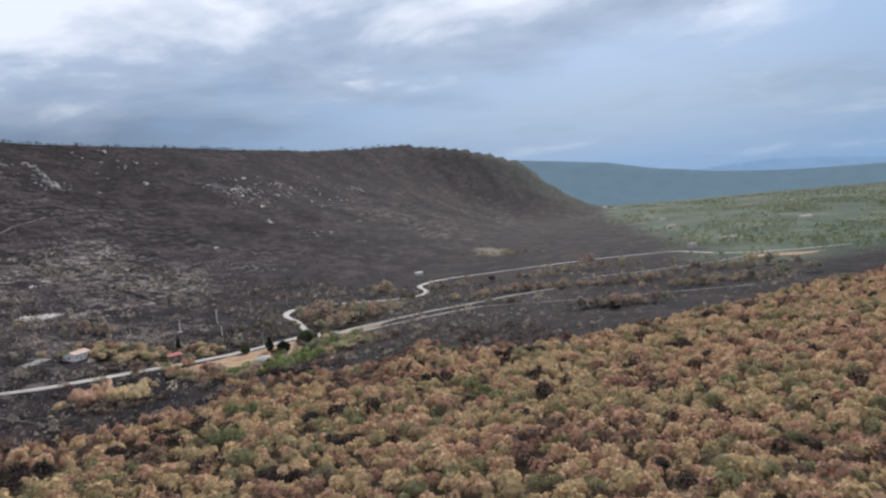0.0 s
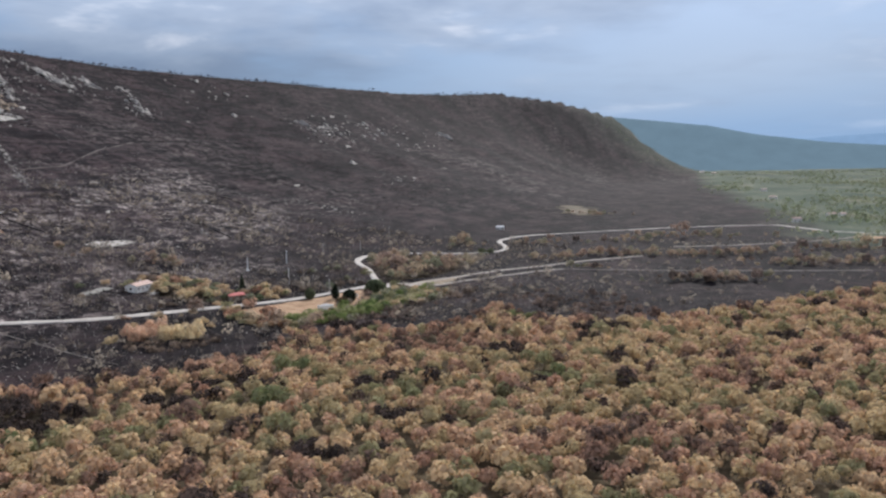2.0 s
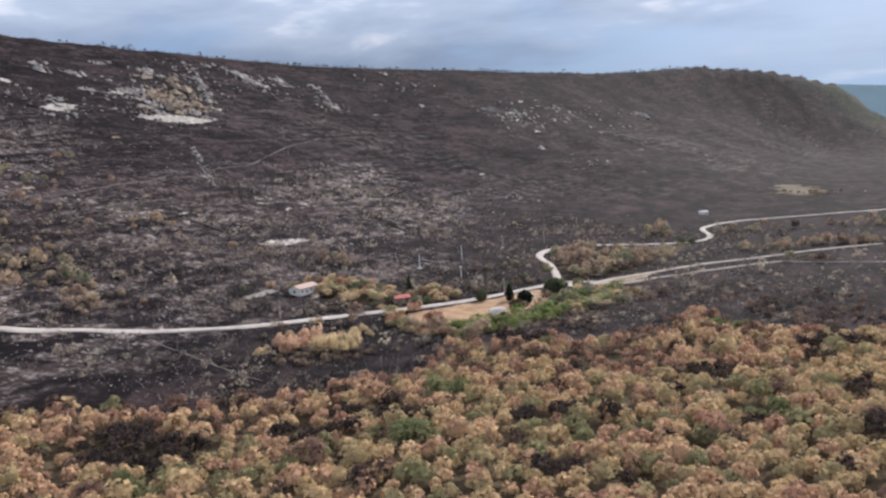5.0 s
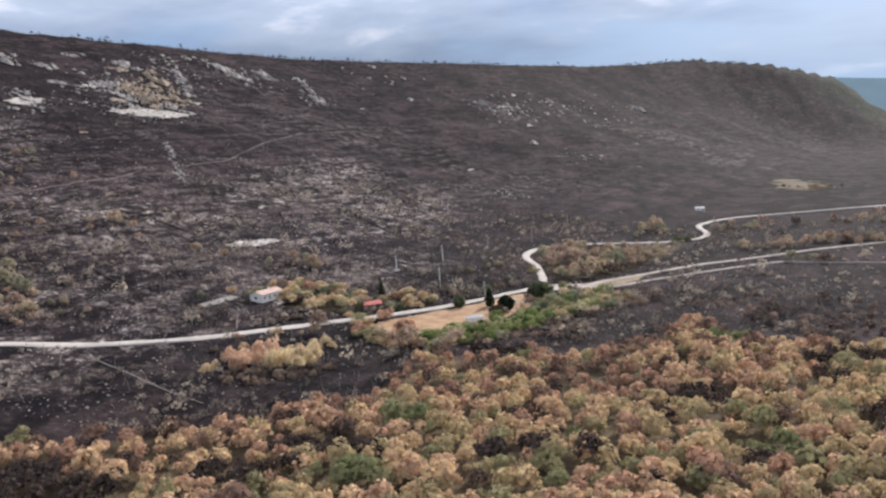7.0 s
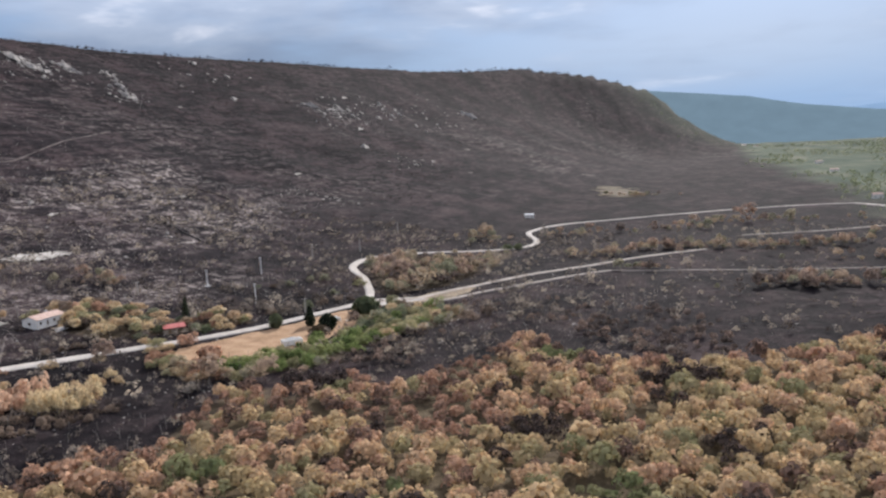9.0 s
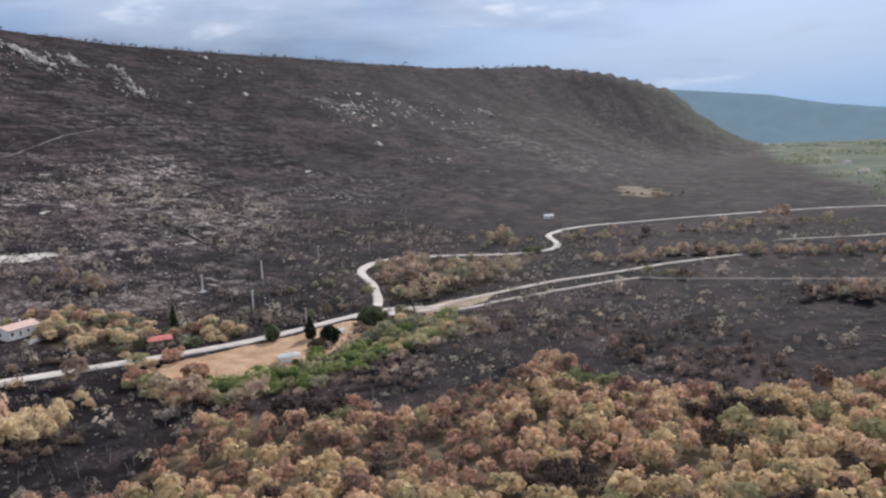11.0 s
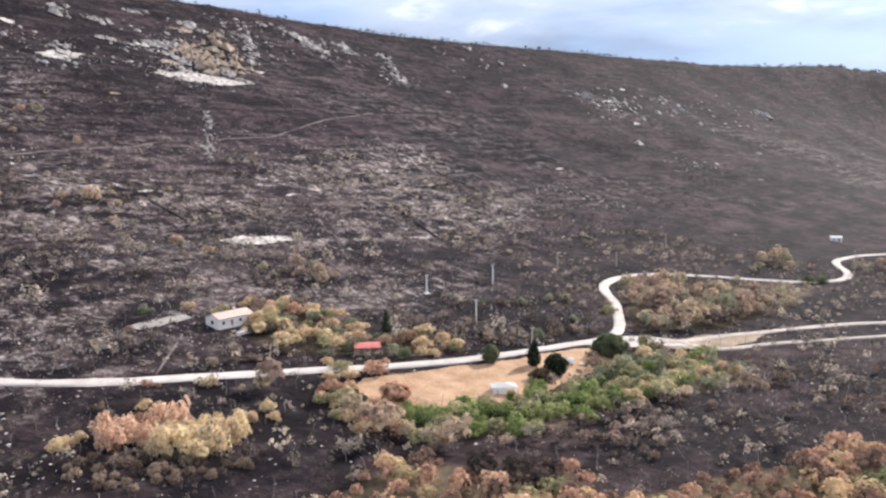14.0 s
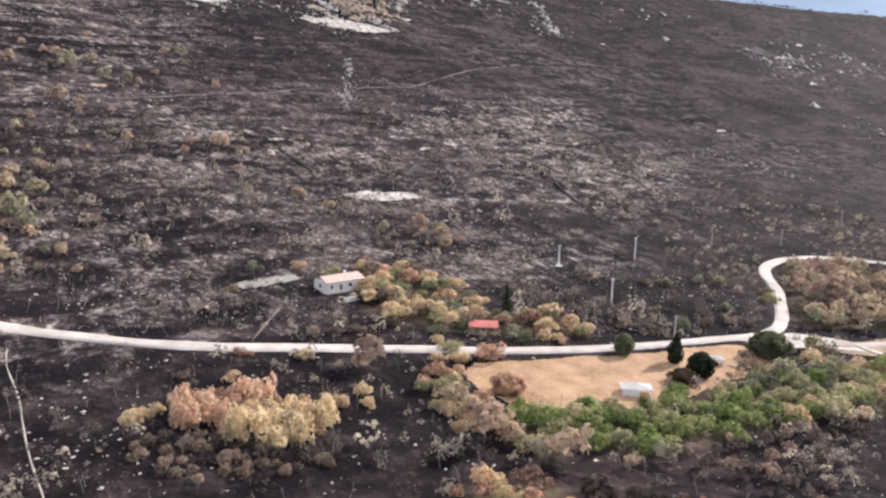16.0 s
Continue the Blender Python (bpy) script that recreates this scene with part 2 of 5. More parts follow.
def from_line(line, x, y):
    """Distance to a line in plan (positive to its right), and the line's height and y nearest to each place."""
    best, side, high, along = np.full(x.shape, 1e9), np.zeros(x.shape), np.zeros(x.shape), np.zeros(x.shape)
    for (ax, ay, az), (bx, by, bz) in zip(line, line[1:]):
        length = math.hypot(bx - ax, by - ay)
        dx, dy = (bx - ax) / length, (by - ay) / length
        s = np.clip((x - ax) * dx + (y - ay) * dy, 0, length)
        px, py = x - ax - s * dx, y - ay - s * dy
        r = np.hypot(px, py)
        m = r < best
        best, side = np.where(m, r, best), np.where(m, px * dy - py * dx, side)
        high, along = np.where(m, az + (bz - az) * s / length, high), np.where(m, ay + (by - ay) * s / length, along)
    return np.where(side >= 0, best, -best), high, along


def land(x, y):
    d, crest, along = from_line(CREST, x, y)
    width = 800 - 330 * smooth(1500, 2900, along)
    q = np.clip(d / width, 0, 1)
    fall = (1 - q) ** 1.8
    floor = -7 + 58 * smooth(300, 1500, x + 0.1 * (y - 600)) * (1 - smooth(720, 1150, y)) + 28 * smooth(900, 4600, y)
    z = floor + (crest - floor) * fall
    z = np.where(d < 0, crest + np.maximum(d * 0.12, -60), z)
    steep = np.clip(fall * 4, 0, 1) * np.clip(1.5 - fall, 0.35, 1)
    z = z + rough(x, y, 130, 1) * (0.6 + 7.0 * steep) + rough(x * 1.6 - y * 0.4, y, 45, 2, 3) * (0.25 + 2.6 * steep)
    return z


def axis(low, high, fine_low, fine_high, fine, growth):
    mid = list(np.arange(fine_low, fine_high + 0.1, fine))
    up, step = [], fine
    while (up[-1] if up else mid[-1]) < high:
        step *= growth
        up.append((up[-1] if up else mid[-1]) + step)
    down, step = [], fine
    while (down[-1] if down else mid[0]) > low:
        step *= growth
        down.append((down[-1] if down else mid[0]) - step)
    return np.array(down[::-1] + mid + up)


XS = axis(-3200, 4200, -640, 420, 5.0, 1.045)
YS = axis(-900, 4880, 190, 960, 5.0, 1.028)
GX, GY = np.meshgrid(XS, YS)
GZ = land(GX, GY)


def zg(x, y):
    """Height of the ground sheet."""
    x, y = np.asarray(x, float), np.asarray(y, float)
    i = np.clip(np.searchsorted(XS, x) - 1, 0, len(XS) - 2)
    j = np.clip(np.searchsorted(YS, y) - 1, 0, len(YS) - 2)
    f, g = (x - XS[i]) / (XS[i + 1] - XS[i]), (y - YS[j]) / (YS[j + 1] - YS[j])
    return (GZ[j, i] * (1 - f) + GZ[j, i + 1] * f) * (1 - g) + (GZ[j + 1, i] * (1 - f) + GZ[j + 1, i + 1] * f) * g


def inside(poly, x, y):
    """Which places lie in a polygon of the plan."""
    hit = np.zeros(np.shape(x), bool)
    for (ax, ay), (bx, by) in zip(poly, poly[1:] + poly[:1]):
        if ay != by:
            hit ^= ((ay > y) != (by > y)) & (x < (bx - ax) * (y - ay) / (by - ay) + ax)
    return hit


# living or scorched wood in the foreground, as far as the fire's edge
WOOD = [(-420, -220), (-420, 60), (-330, 222), (-232, 292), (-186, 320), (-160, 336), (-135, 358), (-112, 378), (-118, 420), (-108, 450), (-92, 432), (-78, 460), (-60, 442), (-38, 467), (-18, 493), (0, 500), (14, 468), (50, 458), (110, 480), (190, 544), (270, 590), (380, 656), (520, 708), (700, 750), (900, 60), (900, -220)]
SCREE = [(-455, 520), (-400, 665), (-432, 860), (-425, 940), (-395, 985), (-275, 955), (-195, 805), (-265, 610), (-320, 520), (-350, 490)]
LOT = [(-160, 489), (-150, 506), (-128, 540), (-111, 571), (-100, 577), (-96, 560), (-104, 540), (-112, 520), (-117, 497), (-132, 474), (-148, 473), (-158, 479)]
GREEN_STRIP = [(-138, 466), (-130, 473), (-113, 494), (-104, 513), (-94, 555), (-88, 577), (-56, 592), (-44, 560), (-57, 540), (-70, 525), (-82, 505), (-88, 488), (-98, 471), (-114, 459)]
HOUSE_TREES = [(-236, 512), (-242, 526), (-220, 536), (-198, 537), (-178, 526), (-156, 550), (-148, 540), (-154, 526), (-178, 504), (-200, 490), (-214, 496), (-224, 512)]
BEND_TREES = [(-128, 706), (-118, 742), (-84, 770), (-30, 790), (-40, 720), (-64, 650), (-98, 614), (-106, 640)]
ROAD = [(-420, 330), (-340, 345), (-282, 380), (-254, 401), (-228, 422), (-212, 440), (-197, 459), (-181, 479), (-164, 498), (-147, 521), (-130, 549), (-115, 575), (-106, 592), (-104, 610), (-110, 635), (-119, 661), (-132, 688), (-137, 713), (-132, 740), (-120, 762), (-100, 778), (-66, 794), (-37, 808), (-18, 830), (-14, 860), (-21, 896), (-21, 922), (-6, 960), (30, 998), (90, 1027), (185, 1066), (270, 1084), (320, 1080)]
UPPER_TRACK = [(-104, 594), (-92, 600), (-77, 608), (-60, 632), (-37, 658), (-10, 686), (20, 708), (58, 740), (110, 770)]
LOWER_TRACK = [(-77, 608), (-61, 604), (-40, 626), (-10, 652), (18, 676), (36, 687)]
FAINT_TRACK = [(36, 687), (70, 681), (118, 672), (180, 664), (260, 655)]

# the road's line in plan, for keeping plants off it
ROADS = [(p, q, 0) for p, q in ROAD]


def scatter(seed, x0, x1, y0, y1, spacing):
    """Places on a jittered lattice."""
    rng = np.random.default_rng(seed)
    x, y = np.meshgrid(np.arange(x0, x1, spacing), np.arange(y0, y1, spacing))
    x, y = x.ravel(), y.ravel()
    return x + rng.uniform(-0.5, 0.5, x.size) * spacing, y + rng.uniform(-0.5, 0.5, x.size) * spacing, rng


# ---- mesh helpers ----
def mesh_of(name, verts, faces, mat, smooth_faces=False):
    """A mesh from arrays: faces all of one size."""
    verts, faces = np.asarray(verts, np.float32), np.asarray(faces, np.int32)
    me = bpy.data.meshes.new(name)
    k = faces.shape[1]
    me.vertices.add(len(verts))
    me.vertices.foreach_set("co", verts.ravel())
    me.loops.add(faces.size)
    me.loops.foreach_set("vertex_index", faces.ravel())
    me.polygons.add(len(faces))
    me.polygons.foreach_set("loop_start", np.arange(0, faces.size, k, dtype=np.int32))
    me.polygons.foreach_set("use_smooth", np.full(len(faces), smooth_faces))
    me.materials.append(mat)
    me.update(calc_edges=True)
    return me


def give(me, name, values):
    me.attributes.new(name, "FLOAT", "POINT").data.foreach_set("value", np.asarray(values, np.float32))


def part(name, bm, mat, parent=None, label=""):
    """Links a bmesh (or a ready mesh) as one mesh object under a thing."""
    if isinstance(bm, bmesh.types.BMesh):
        me = bpy.data.meshes.new(name)
        bm.to_mesh(me)
        bm.free()
        me.materials.append(mat)
    else:
        me = bm
    ob = new(name, me)
    ob.parent = parent
    return tagged(ob, label)


def sprays(places, ways, sizes, tints, name, mat):
    """Small leafy sprays, one bent quad each, as one mesh."""
    count = len(places)
    rng = np.random.default_rng(count)
    outward = ways + rng.normal(size=(count, 3)) * 0.34
    ways = ways + rng.normal(size=(count, 3)) * 0.3
    ways = ways / np.maximum(np.linalg.norm(ways, axis=1, keepdims=True), 1e-6)
    side = np.cross(ways, rng.normal(size=(count, 3)))
    side /= np.maximum(np.linalg.norm(side, axis=1, keepdims=True), 1e-6)
    up = np.cross(ways, side)
    s = sizes[:, None]
    corner = [places + s * (side * a + up * b + ways * c) for a, b, c in ((-0.62, -0.36, -0.16), (0.44, -0.55, 0.12), (0.6, 0.42, -0.14), (-0.4, 0.56, 0.16))]
    verts = np.stack(corner, 1).reshape(-1, 3)
    me = mesh_of(name, verts, np.arange(count * 4).reshape(-1, 4), mat)
    give(me, "tint", np.repeat(tints, 4))
    soft = outward / np.maximum(np.linalg.norm(outward, axis=1, keepdims=True), 1e-6)
    me.polygons.foreach_set("use_smooth", np.full(count, True))
    me.normals_split_custom_set_from_vertices(np.repeat(soft, 4, axis=0))
    return me


def crown_shape(seed, count, lobes=7, tall=0.85):
    """Spray places, directions and sizes of a lumpy crown of radius about 1, standing on z = 0."""
    rng = np.random.default_rng(seed)
    centre = rng.normal(size=(lobes, 3)) * (0.42, 0.42, 0.18) + (0, 0, 0.62 * tall)
    centre[0] = (0, 0, 0.55 * tall)
    radius = rng.uniform(0.22, 0.46, lobes)
    radius[0] = 0.70
    which = rng.choice(lobes, count, p=radius ** 2 / (radius ** 2).sum())
    way = rng.normal(size=(count, 3))
    way[:, 2] = np.abs(way[:, 2]) - 0.45 * rng.random(count)
    way /= np.linalg.norm(way, axis=1, keepdims=True)
    place = centre[which] + way * radius[which, None] * (rng.uniform(0.80, 1.07, count) + 0.13 * (rng.random(count) < 0.18))[:, None] * (1, 1, tall)
    return place, way + (0, 0, 0.15), rng.uniform(0.19, 0.34, count)


def grove(name, x, y, radius, tint, shapes, mat, lift=0.4, seed=5):
    """Many crowns in one mesh, set on the ground."""
    rng = np.random.default_rng(seed)
    pick = rng.integers(0, len(shapes), len(x))
    turn = rng.uniform(0, 6.283, len(x))
    z = zg(x, y)
    out = [[], [], [], []]
    for k, (place, way, size) in enumerate(shapes):
        m = np.nonzero(pick == k)[0]
        c, s, r = np.cos(turn[m])[:, None], np.sin(turn[m])[:, None], radius[m][:, None]
        px = (place[:, 0] * c - place[:, 1] * s) * r + x[m][:, None]
        py = (place[:, 0] * s + place[:, 1] * c) * r + y[m][:, None]
        pz = place[:, 2] * r * rng.uniform(0.85, 1.2, len(m))[:, None] + z[m][:, None] + r * lift - 0.3
        wx, wy = way[:, 0] * c - way[:, 1] * s, way[:, 0] * s + way[:, 1] * c
        out[0].append(np.stack([px, py, pz], -1).reshape(-1, 3))
        out[1].append(np.stack([wx, wy, np.broadcast_to(way[:, 2], wx.shape)], -1).reshape(-1, 3))
        out[2].append((size[None] * r).ravel())
        out[3].append(np.repeat(tint[m], len(place)))
    return sprays(*(np.concatenate(o) for o in out), name, mat)


# ---- ground ----
def patches(x, y):
    """Cover of the land: burnt, stony, green and dry shares."""
    d, _, along = from_line(CREST, x, y)
    wobble = rough(x, y, 90, 7) * 40
    far_green = smooth(-30, 60, x - (330 + (y - 1100) * 0.15) + wobble) * smooth(760, 900, y + wobble)
    beyond = 0.5 * smooth(3050, 3500, y + wobble * 2 + 0.25 * x)
    green = np.maximum(far_green, beyond)
    scree = sum(inside(SCREE, x + rough(x, y, 60, 3 + k) * (20 + 22 * k), y + rough(x, y, 60, 13 + k) * (20 + 22 * k)) for k in range(6)) / 6
    stony = np.clip(scree * (0.38 + 0.42 * smooth(560, 800, y) + 1.0 * rough(x * 1.6, y * 0.6, 60, 9)), 0, 1)
    stony = np.maximum(stony, np.clip(0.47 + 0.55 * rough(x * 1.3, y * 0.7, 70, 16), 0.08, 0.8) * (1 - smooth(560, 800, y + wobble * 2)) * smooth(60, 160, d) * (1 - smooth(640, 700, d)))
    stony = np.maximum(stony, 0.30 * smooth(0.1, 0.5, rough(x, y, 110, 8)) * smooth(40, 120, d) * (1 - smooth(560, 660, d)))
    stony = np.maximum(stony, 0.05)
    wood = inside(WOOD, x + rough(x, y, 40, 3) * 10, y + rough(x, y, 40, 4) * 10)
    dry = np.where(wood, 0.5, 0.0)
    for poly in (GREEN_STRIP, HOUSE_TREES, BEND_TREES):
        dry = np.where(inside(poly, x, y), 0.38, dry)
    return stony * (1 - 0.6 * green), green, dry


def black_hollow(x, y):
    """The hollow above the bend where everything burnt away."""
    return np.exp(-((x + 168) / 52) ** 2 - ((y - 612) / 46) ** 2)


def ground():
    nx, ny = len(XS), len(YS)
    idx = np.arange(nx * ny).reshape(ny, nx)
    faces = np.stack([idx[:-1, :-1], idx[:-1, 1:], idx[1:, 1:], idx[1:, :-1]], -1).reshape(-1, 4)
    me = mesh_of("ground", np.stack([GX, GY, GZ], -1).reshape(-1, 3), faces, M["ground"], True)
    stony, green, dry = patches(GX.ravel(), GY.ravel())
    x, y = GX.ravel(), GY.ravel()
    # charred floor and hollow; also darker past about y = 880 and high up
    give(me, "char_dark", (1 - green) * np.maximum(smooth(520, 700, from_line(CREST, x, y)[0] + 60 * rough(x, y, 80, 14)), np.maximum(0.6 * smooth(880, 1020, y + 0.25 * (x + 400) + 80 * rough(x, y, 120, 15)), np.maximum(0.55 * (1 - smooth(260, 420, from_line(CREST, x, y)[0] + 70 * rough(x, y, 110, 17))), black_hollow(x, y)))))
    give(me, "rocky", stony)
    give(me, "green", green)
    give(me, "dry", dry)
    tagged(new("ground", me), "fire-blackened valley floor and stony hillside with ash", "ground", kind="structure")


def along_curve(line, step):
    """Points at even steps along a smooth curve through a line in plan."""
    p = np.array([line[0], *line, line[-1]], float)
    out = []
    for k in range(1, len(p) - 2):
        count = max(2, int(np.hypot(*(p[k + 1] - p[k])) / step))
        for t in np.arange(count) / count:
            out.append(0.5 * (2 * p[k] + (p[k + 1] - p[k - 1]) * t + (2 * p[k - 1] - 5 * p[k] + 4 * p[k + 1] - p[k + 2]) * t * t + (3 * p[k] - p[k - 1] - 3 * p[k + 1] + p[k + 2]) * t ** 3))
    return np.array(out + [p[-1]])


def ribbon(name, line, width, mat, label, lift=0.3, ragged=0.5, seed=0):
    """A road laid on the ground, with uneven edges and a slight camber."""
    mid = along_curve(line, 3.0)
    way = np.gradient(mid, axis=0)
    way /= np.linalg.norm(way, axis=1, keepdims=True)
    right = np.stack([way[:, 1], -way[:, 0]], 1)
    rng = np.random.default_rng(seed)
    rows = []
    for a, drop in ((-0.62, -0.7), (-0.5, 0.0), (-0.2, 0.12), (0.2, 0.12), (0.5, 0.0), (0.62, -0.7)):
        wave = rough(mid[:, 0] + a * 900, mid[:, 1], 14, 5 + seed) * ragged if abs(a) > 0.4 else 0
        p = mid + right * (a * width + np.sign(a) * wave)[:, None] if abs(a) > 0.4 else mid + right * a * width
        rows.append(np.column_stack([p, np.maximum(zg(p[:, 0], p[:, 1]), zg(mid[:, 0], mid[:, 1]) - 0.2) + lift + drop]))
    verts = np.stack(rows, 1)
    idx = np.arange(len(mid) * 6).reshape(-1, 6)
    faces = np.stack([idx[:-1, :-1], idx[:-1, 1:], idx[1:, 1:], idx[1:, :-1]], -1).reshape(-1, 4)
    return tagged(new(name, mesh_of(name, verts.reshape(-1, 3), faces, mat, True)), label, "road", kind="structure")


def sheet(name, poly, mat, label, lift=0.25, step=2.0, wave=2.5, category="ground"):
    """A patch of bare ground with a ragged outline, draped on the land."""
    xs, ys = [p[0] for p in poly], [p[1] for p in poly]
    x, y = np.meshgrid(np.arange(min(xs) - 6, max(xs) + 6, step), np.arange(min(ys) - 6, max(ys) + 6, step))
    keep = inside(poly, x + rough(x, y, 12, 11) * wave, y + rough(x, y, 12, 12) * wave)
    idx = np.arange(x.size).reshape(x.shape)
    ok = keep[:-1, :-1] & keep[:-1, 1:] & keep[1:, 1:] & keep[1:, :-1]
    faces = np.stack([idx[:-1, :-1], idx[:-1, 1:], idx[1:, 1:], idx[1:, :-1]], -1)[ok]
    used, faces = np.unique(faces, return_inverse=True)
    verts = np.stack([x, y, zg(x, y) + lift], -1).reshape(-1, 3)[used]
    return tagged(new(name, mesh_of(name, verts, faces.reshape(-1, 4), mat, True)), label, category, kind="structure")


ground()
ribbon("road", ROAD, 4.8, M["road"], "winding pale gravel road through the burnt valley", 0.3, 0.8)
sheet("verge", [(-100, 596), (-84, 606), (-68, 628), (-52, 646), (-46, 640), (-56, 606), (-72, 598), (-88, 590)], M["verge"], "trodden tan verge between the two tracks", 0.18, 1.0, 3.0)
ribbon("track_1", UPPER_TRACK, 4.2, M["pale_track"], "pale gravel track forking off the road", 0.36, seed=1)
ribbon("track_2", LOWER_TRACK, 3.0, M["pale_track"], "narrow pale track beside the gravel track", 0.42, seed=2)
ribbon("track_3", FAINT_TRACK, 1.3, M["track"], "thin faint track over the burnt valley floor", 0.3, 0.4, seed=9)
sheet("junction", [(-113, 577), (-107, 592), (-98, 605), (-80, 612), (-68, 606), (-82, 597), (-97, 582)], M["road"], "wide pale gravel junction where the tracks fork", 0.26, 0.8, 1.5, "road")
sheet("clearing", [(-160, 489), (-150, 506), (-128, 540), (-111, 571), (-100, 580), (-91, 562), (-98, 538), (-104, 514), (-110, 494), (-126, 471), (-148, 472), (-158, 479)], M["lot"], "bare ochre earth clearing beside the road", 0.22, 0.8, 2.0)

def backdrop_ridge(name, line, mat, label, depth=500):
    """A far line of hills with a rough top, falling towards the viewer."""
    top = along_curve([(a, b) for a, b, _ in line], 25.0)
    high = np.interp(top[:, 0], [a for a, _, _ in line], [c for _, _, c in line])
    high = high + rough(top[:, 0], top[:, 1], 260, 41) * 5
    rows = []
    for k in range(9):
        q = k / 8
        p = top * (1 - depth * q / np.linalg.norm(top, axis=1))[:, None]
        rows.append(np.column_stack([p, high * (1 - q) ** 1.3 - 30 * q + rough(p[:, 0], p[:, 1], 170, 42) * 16 * q * (1 - q)]))
    back = top * 1.03
    rows.insert(0, np.column_stack([back, high - 90]))
    verts = np.stack(rows, 1)
    idx = np.arange(verts.shape[0] * verts.shape[1]).reshape(verts.shape[:2])
    faces = np.stack([idx[:-1, :-1], idx[1:, :-1], idx[1:, 1:], idx[:-1, 1:]], -1).reshape(-1, 4)
    tagged(new(name, mesh_of(name, verts.reshape(-1, 3), faces, mat, True)), label, "hills", kind="structure")


def painted_haze_look(base, glow):
    """Far hills as a plain backdrop: near-black base, haze painted in as bluish emission."""
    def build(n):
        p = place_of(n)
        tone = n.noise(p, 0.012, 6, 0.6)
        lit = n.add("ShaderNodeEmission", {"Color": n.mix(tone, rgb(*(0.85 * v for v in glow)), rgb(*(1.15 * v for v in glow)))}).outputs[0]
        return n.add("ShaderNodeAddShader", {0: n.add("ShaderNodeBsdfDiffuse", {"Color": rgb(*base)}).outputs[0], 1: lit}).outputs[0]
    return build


# the emission colours stand in for haze, stronger on the mountains
M["far_hill"] = material("hazed_wooded_hill", painted_haze_look((0.012, 0.016, 0.018), (0.155, 0.225, 0.270)))
M["hazed_mountain"] = material("hazed_mountain", painted_haze_look((0.02, 0.03, 0.04), (0.24, 0.36, 0.52)))
backdrop_ridge("backdrop_hills", [(-300, 4300, 345), (120, 4270, 330), (400, 4250, 304), (680, 4220, 272), (930, 4180, 240), (1180, 4110, 180), (1430, 4030, 138), (1800, 3900, 105), (2300, 3600, 92), (2900, 3150, 88)], M["far_hill"], "haze-tinted wooded hills far down the valley")
backdrop_ridge("backdrop_mountains", [(1150, 4700, 120), (1400, 4620, 150), (1650, 4540, 178), (1900, 4430, 186), (2100, 4340, 172), (2400, 4180, 130)], M["hazed_mountain"], "mountains on the horizon, haze-tinted pale blue", 300)

# ---- bare ground and tracks on the hillside ----
M["dim_track"] = material("sooty_track", gravel_look((0.035, 0.028, 0.027), (0.22, 0.18, 0.165)))
M["yard"] = material("old_concrete", gravel_look((0.13, 0.12, 0.105), (0.30, 0.28, 0.25)))
M["field"] = material("dry_grass", gravel_look((0.045, 0.036, 0.026), (0.15, 0.115, 0.07)))
sheet("limestone_ledge", [(-604, 824), (-598, 846), (-590, 880), (-574, 912), (-560, 914), (-560, 890), (-568, 862), (-578, 836), (-590, 820)], M["scree"], "pale quarried limestone ledge on the burnt hillside", 0.6, 1.6, 9)
sheet("limestone_ledge_2", [(-640, 722), (-646, 760), (-636, 776), (-626, 758), (-622, 726)], M["scree"], "bare pale rock shelf high on the hillside", 0.6, 2.0, 6)
sheet("limestone_ledge_3", [(-310, 584), (-312, 606), (-298, 626), (-290, 622), (-294, 600), (-302, 586)], M["scree"], "flat bare patch of pale limestone", 0.4, 1.5, 3)
def rock_shelf(x, y, long, wide, seed, mat="scree", step=1.6):
    """A ragged bare shelf of rock lying along the slope."""
    rng = np.random.default_rng(seed)
    poly = []
    for k in range(11):
        a, r = k / 11 * 6.283, rng.uniform(0.55, 1.15)
        poly.append((x + math.cos(a) * wide * r + math.sin(a) * long * r * 0.22, y + math.sin(a) * long * r))
    sheet("limestone_ledge", poly, M[mat], "ragged bare limestone shelf on the burnt slope", 0.5, step, long * 0.35)


M["ochre_rock"] = material("ochre_limestone", gravel_look((0.10, 0.075, 0.055), (0.38, 0.295, 0.22)))
for k, (x, y, long, wide, mat) in enumerate([(-633, 741, 13, 6, "scree"), (-666, 684, 10, 4, "scree"), (-659, 865, 16, 6, "scree"), (-693, 951, 24, 7, "ochre_rock"), (-649, 1138, 20, 5, "scree"), (-626, 1197, 16, 5, "scree"), (-555, 1204, 12, 6, "scree"), (-557, 736, 6, 4, "ochre_rock"), (-699, 744, 12, 5, "scree"), (-595, 961, 14, 5, "scree"), (-641, 906, 20, 9, "ochre_rock"), (-620, 862, 14, 8, "ochre_rock"), (-618, 940, 22, 6, "ochre_rock"), (-484, 555, 9, 4, "ochre_rock"), (-296, 1097, 16, 3, "scree"), (-511, 1257, 10, 3, "scree"), (-420, 800, 9, 3, "scree"), (-350, 700, 8, 3, "scree"), (-330, 860, 11, 3, "scree"), (-270, 800, 9, 2.5, "scree"), (-255, 705, 12, 2.5, "scree"), (-390, 610, 8, 3, "scree")]):
    rock_shelf(x, y, long, wide, 200 + k, mat)
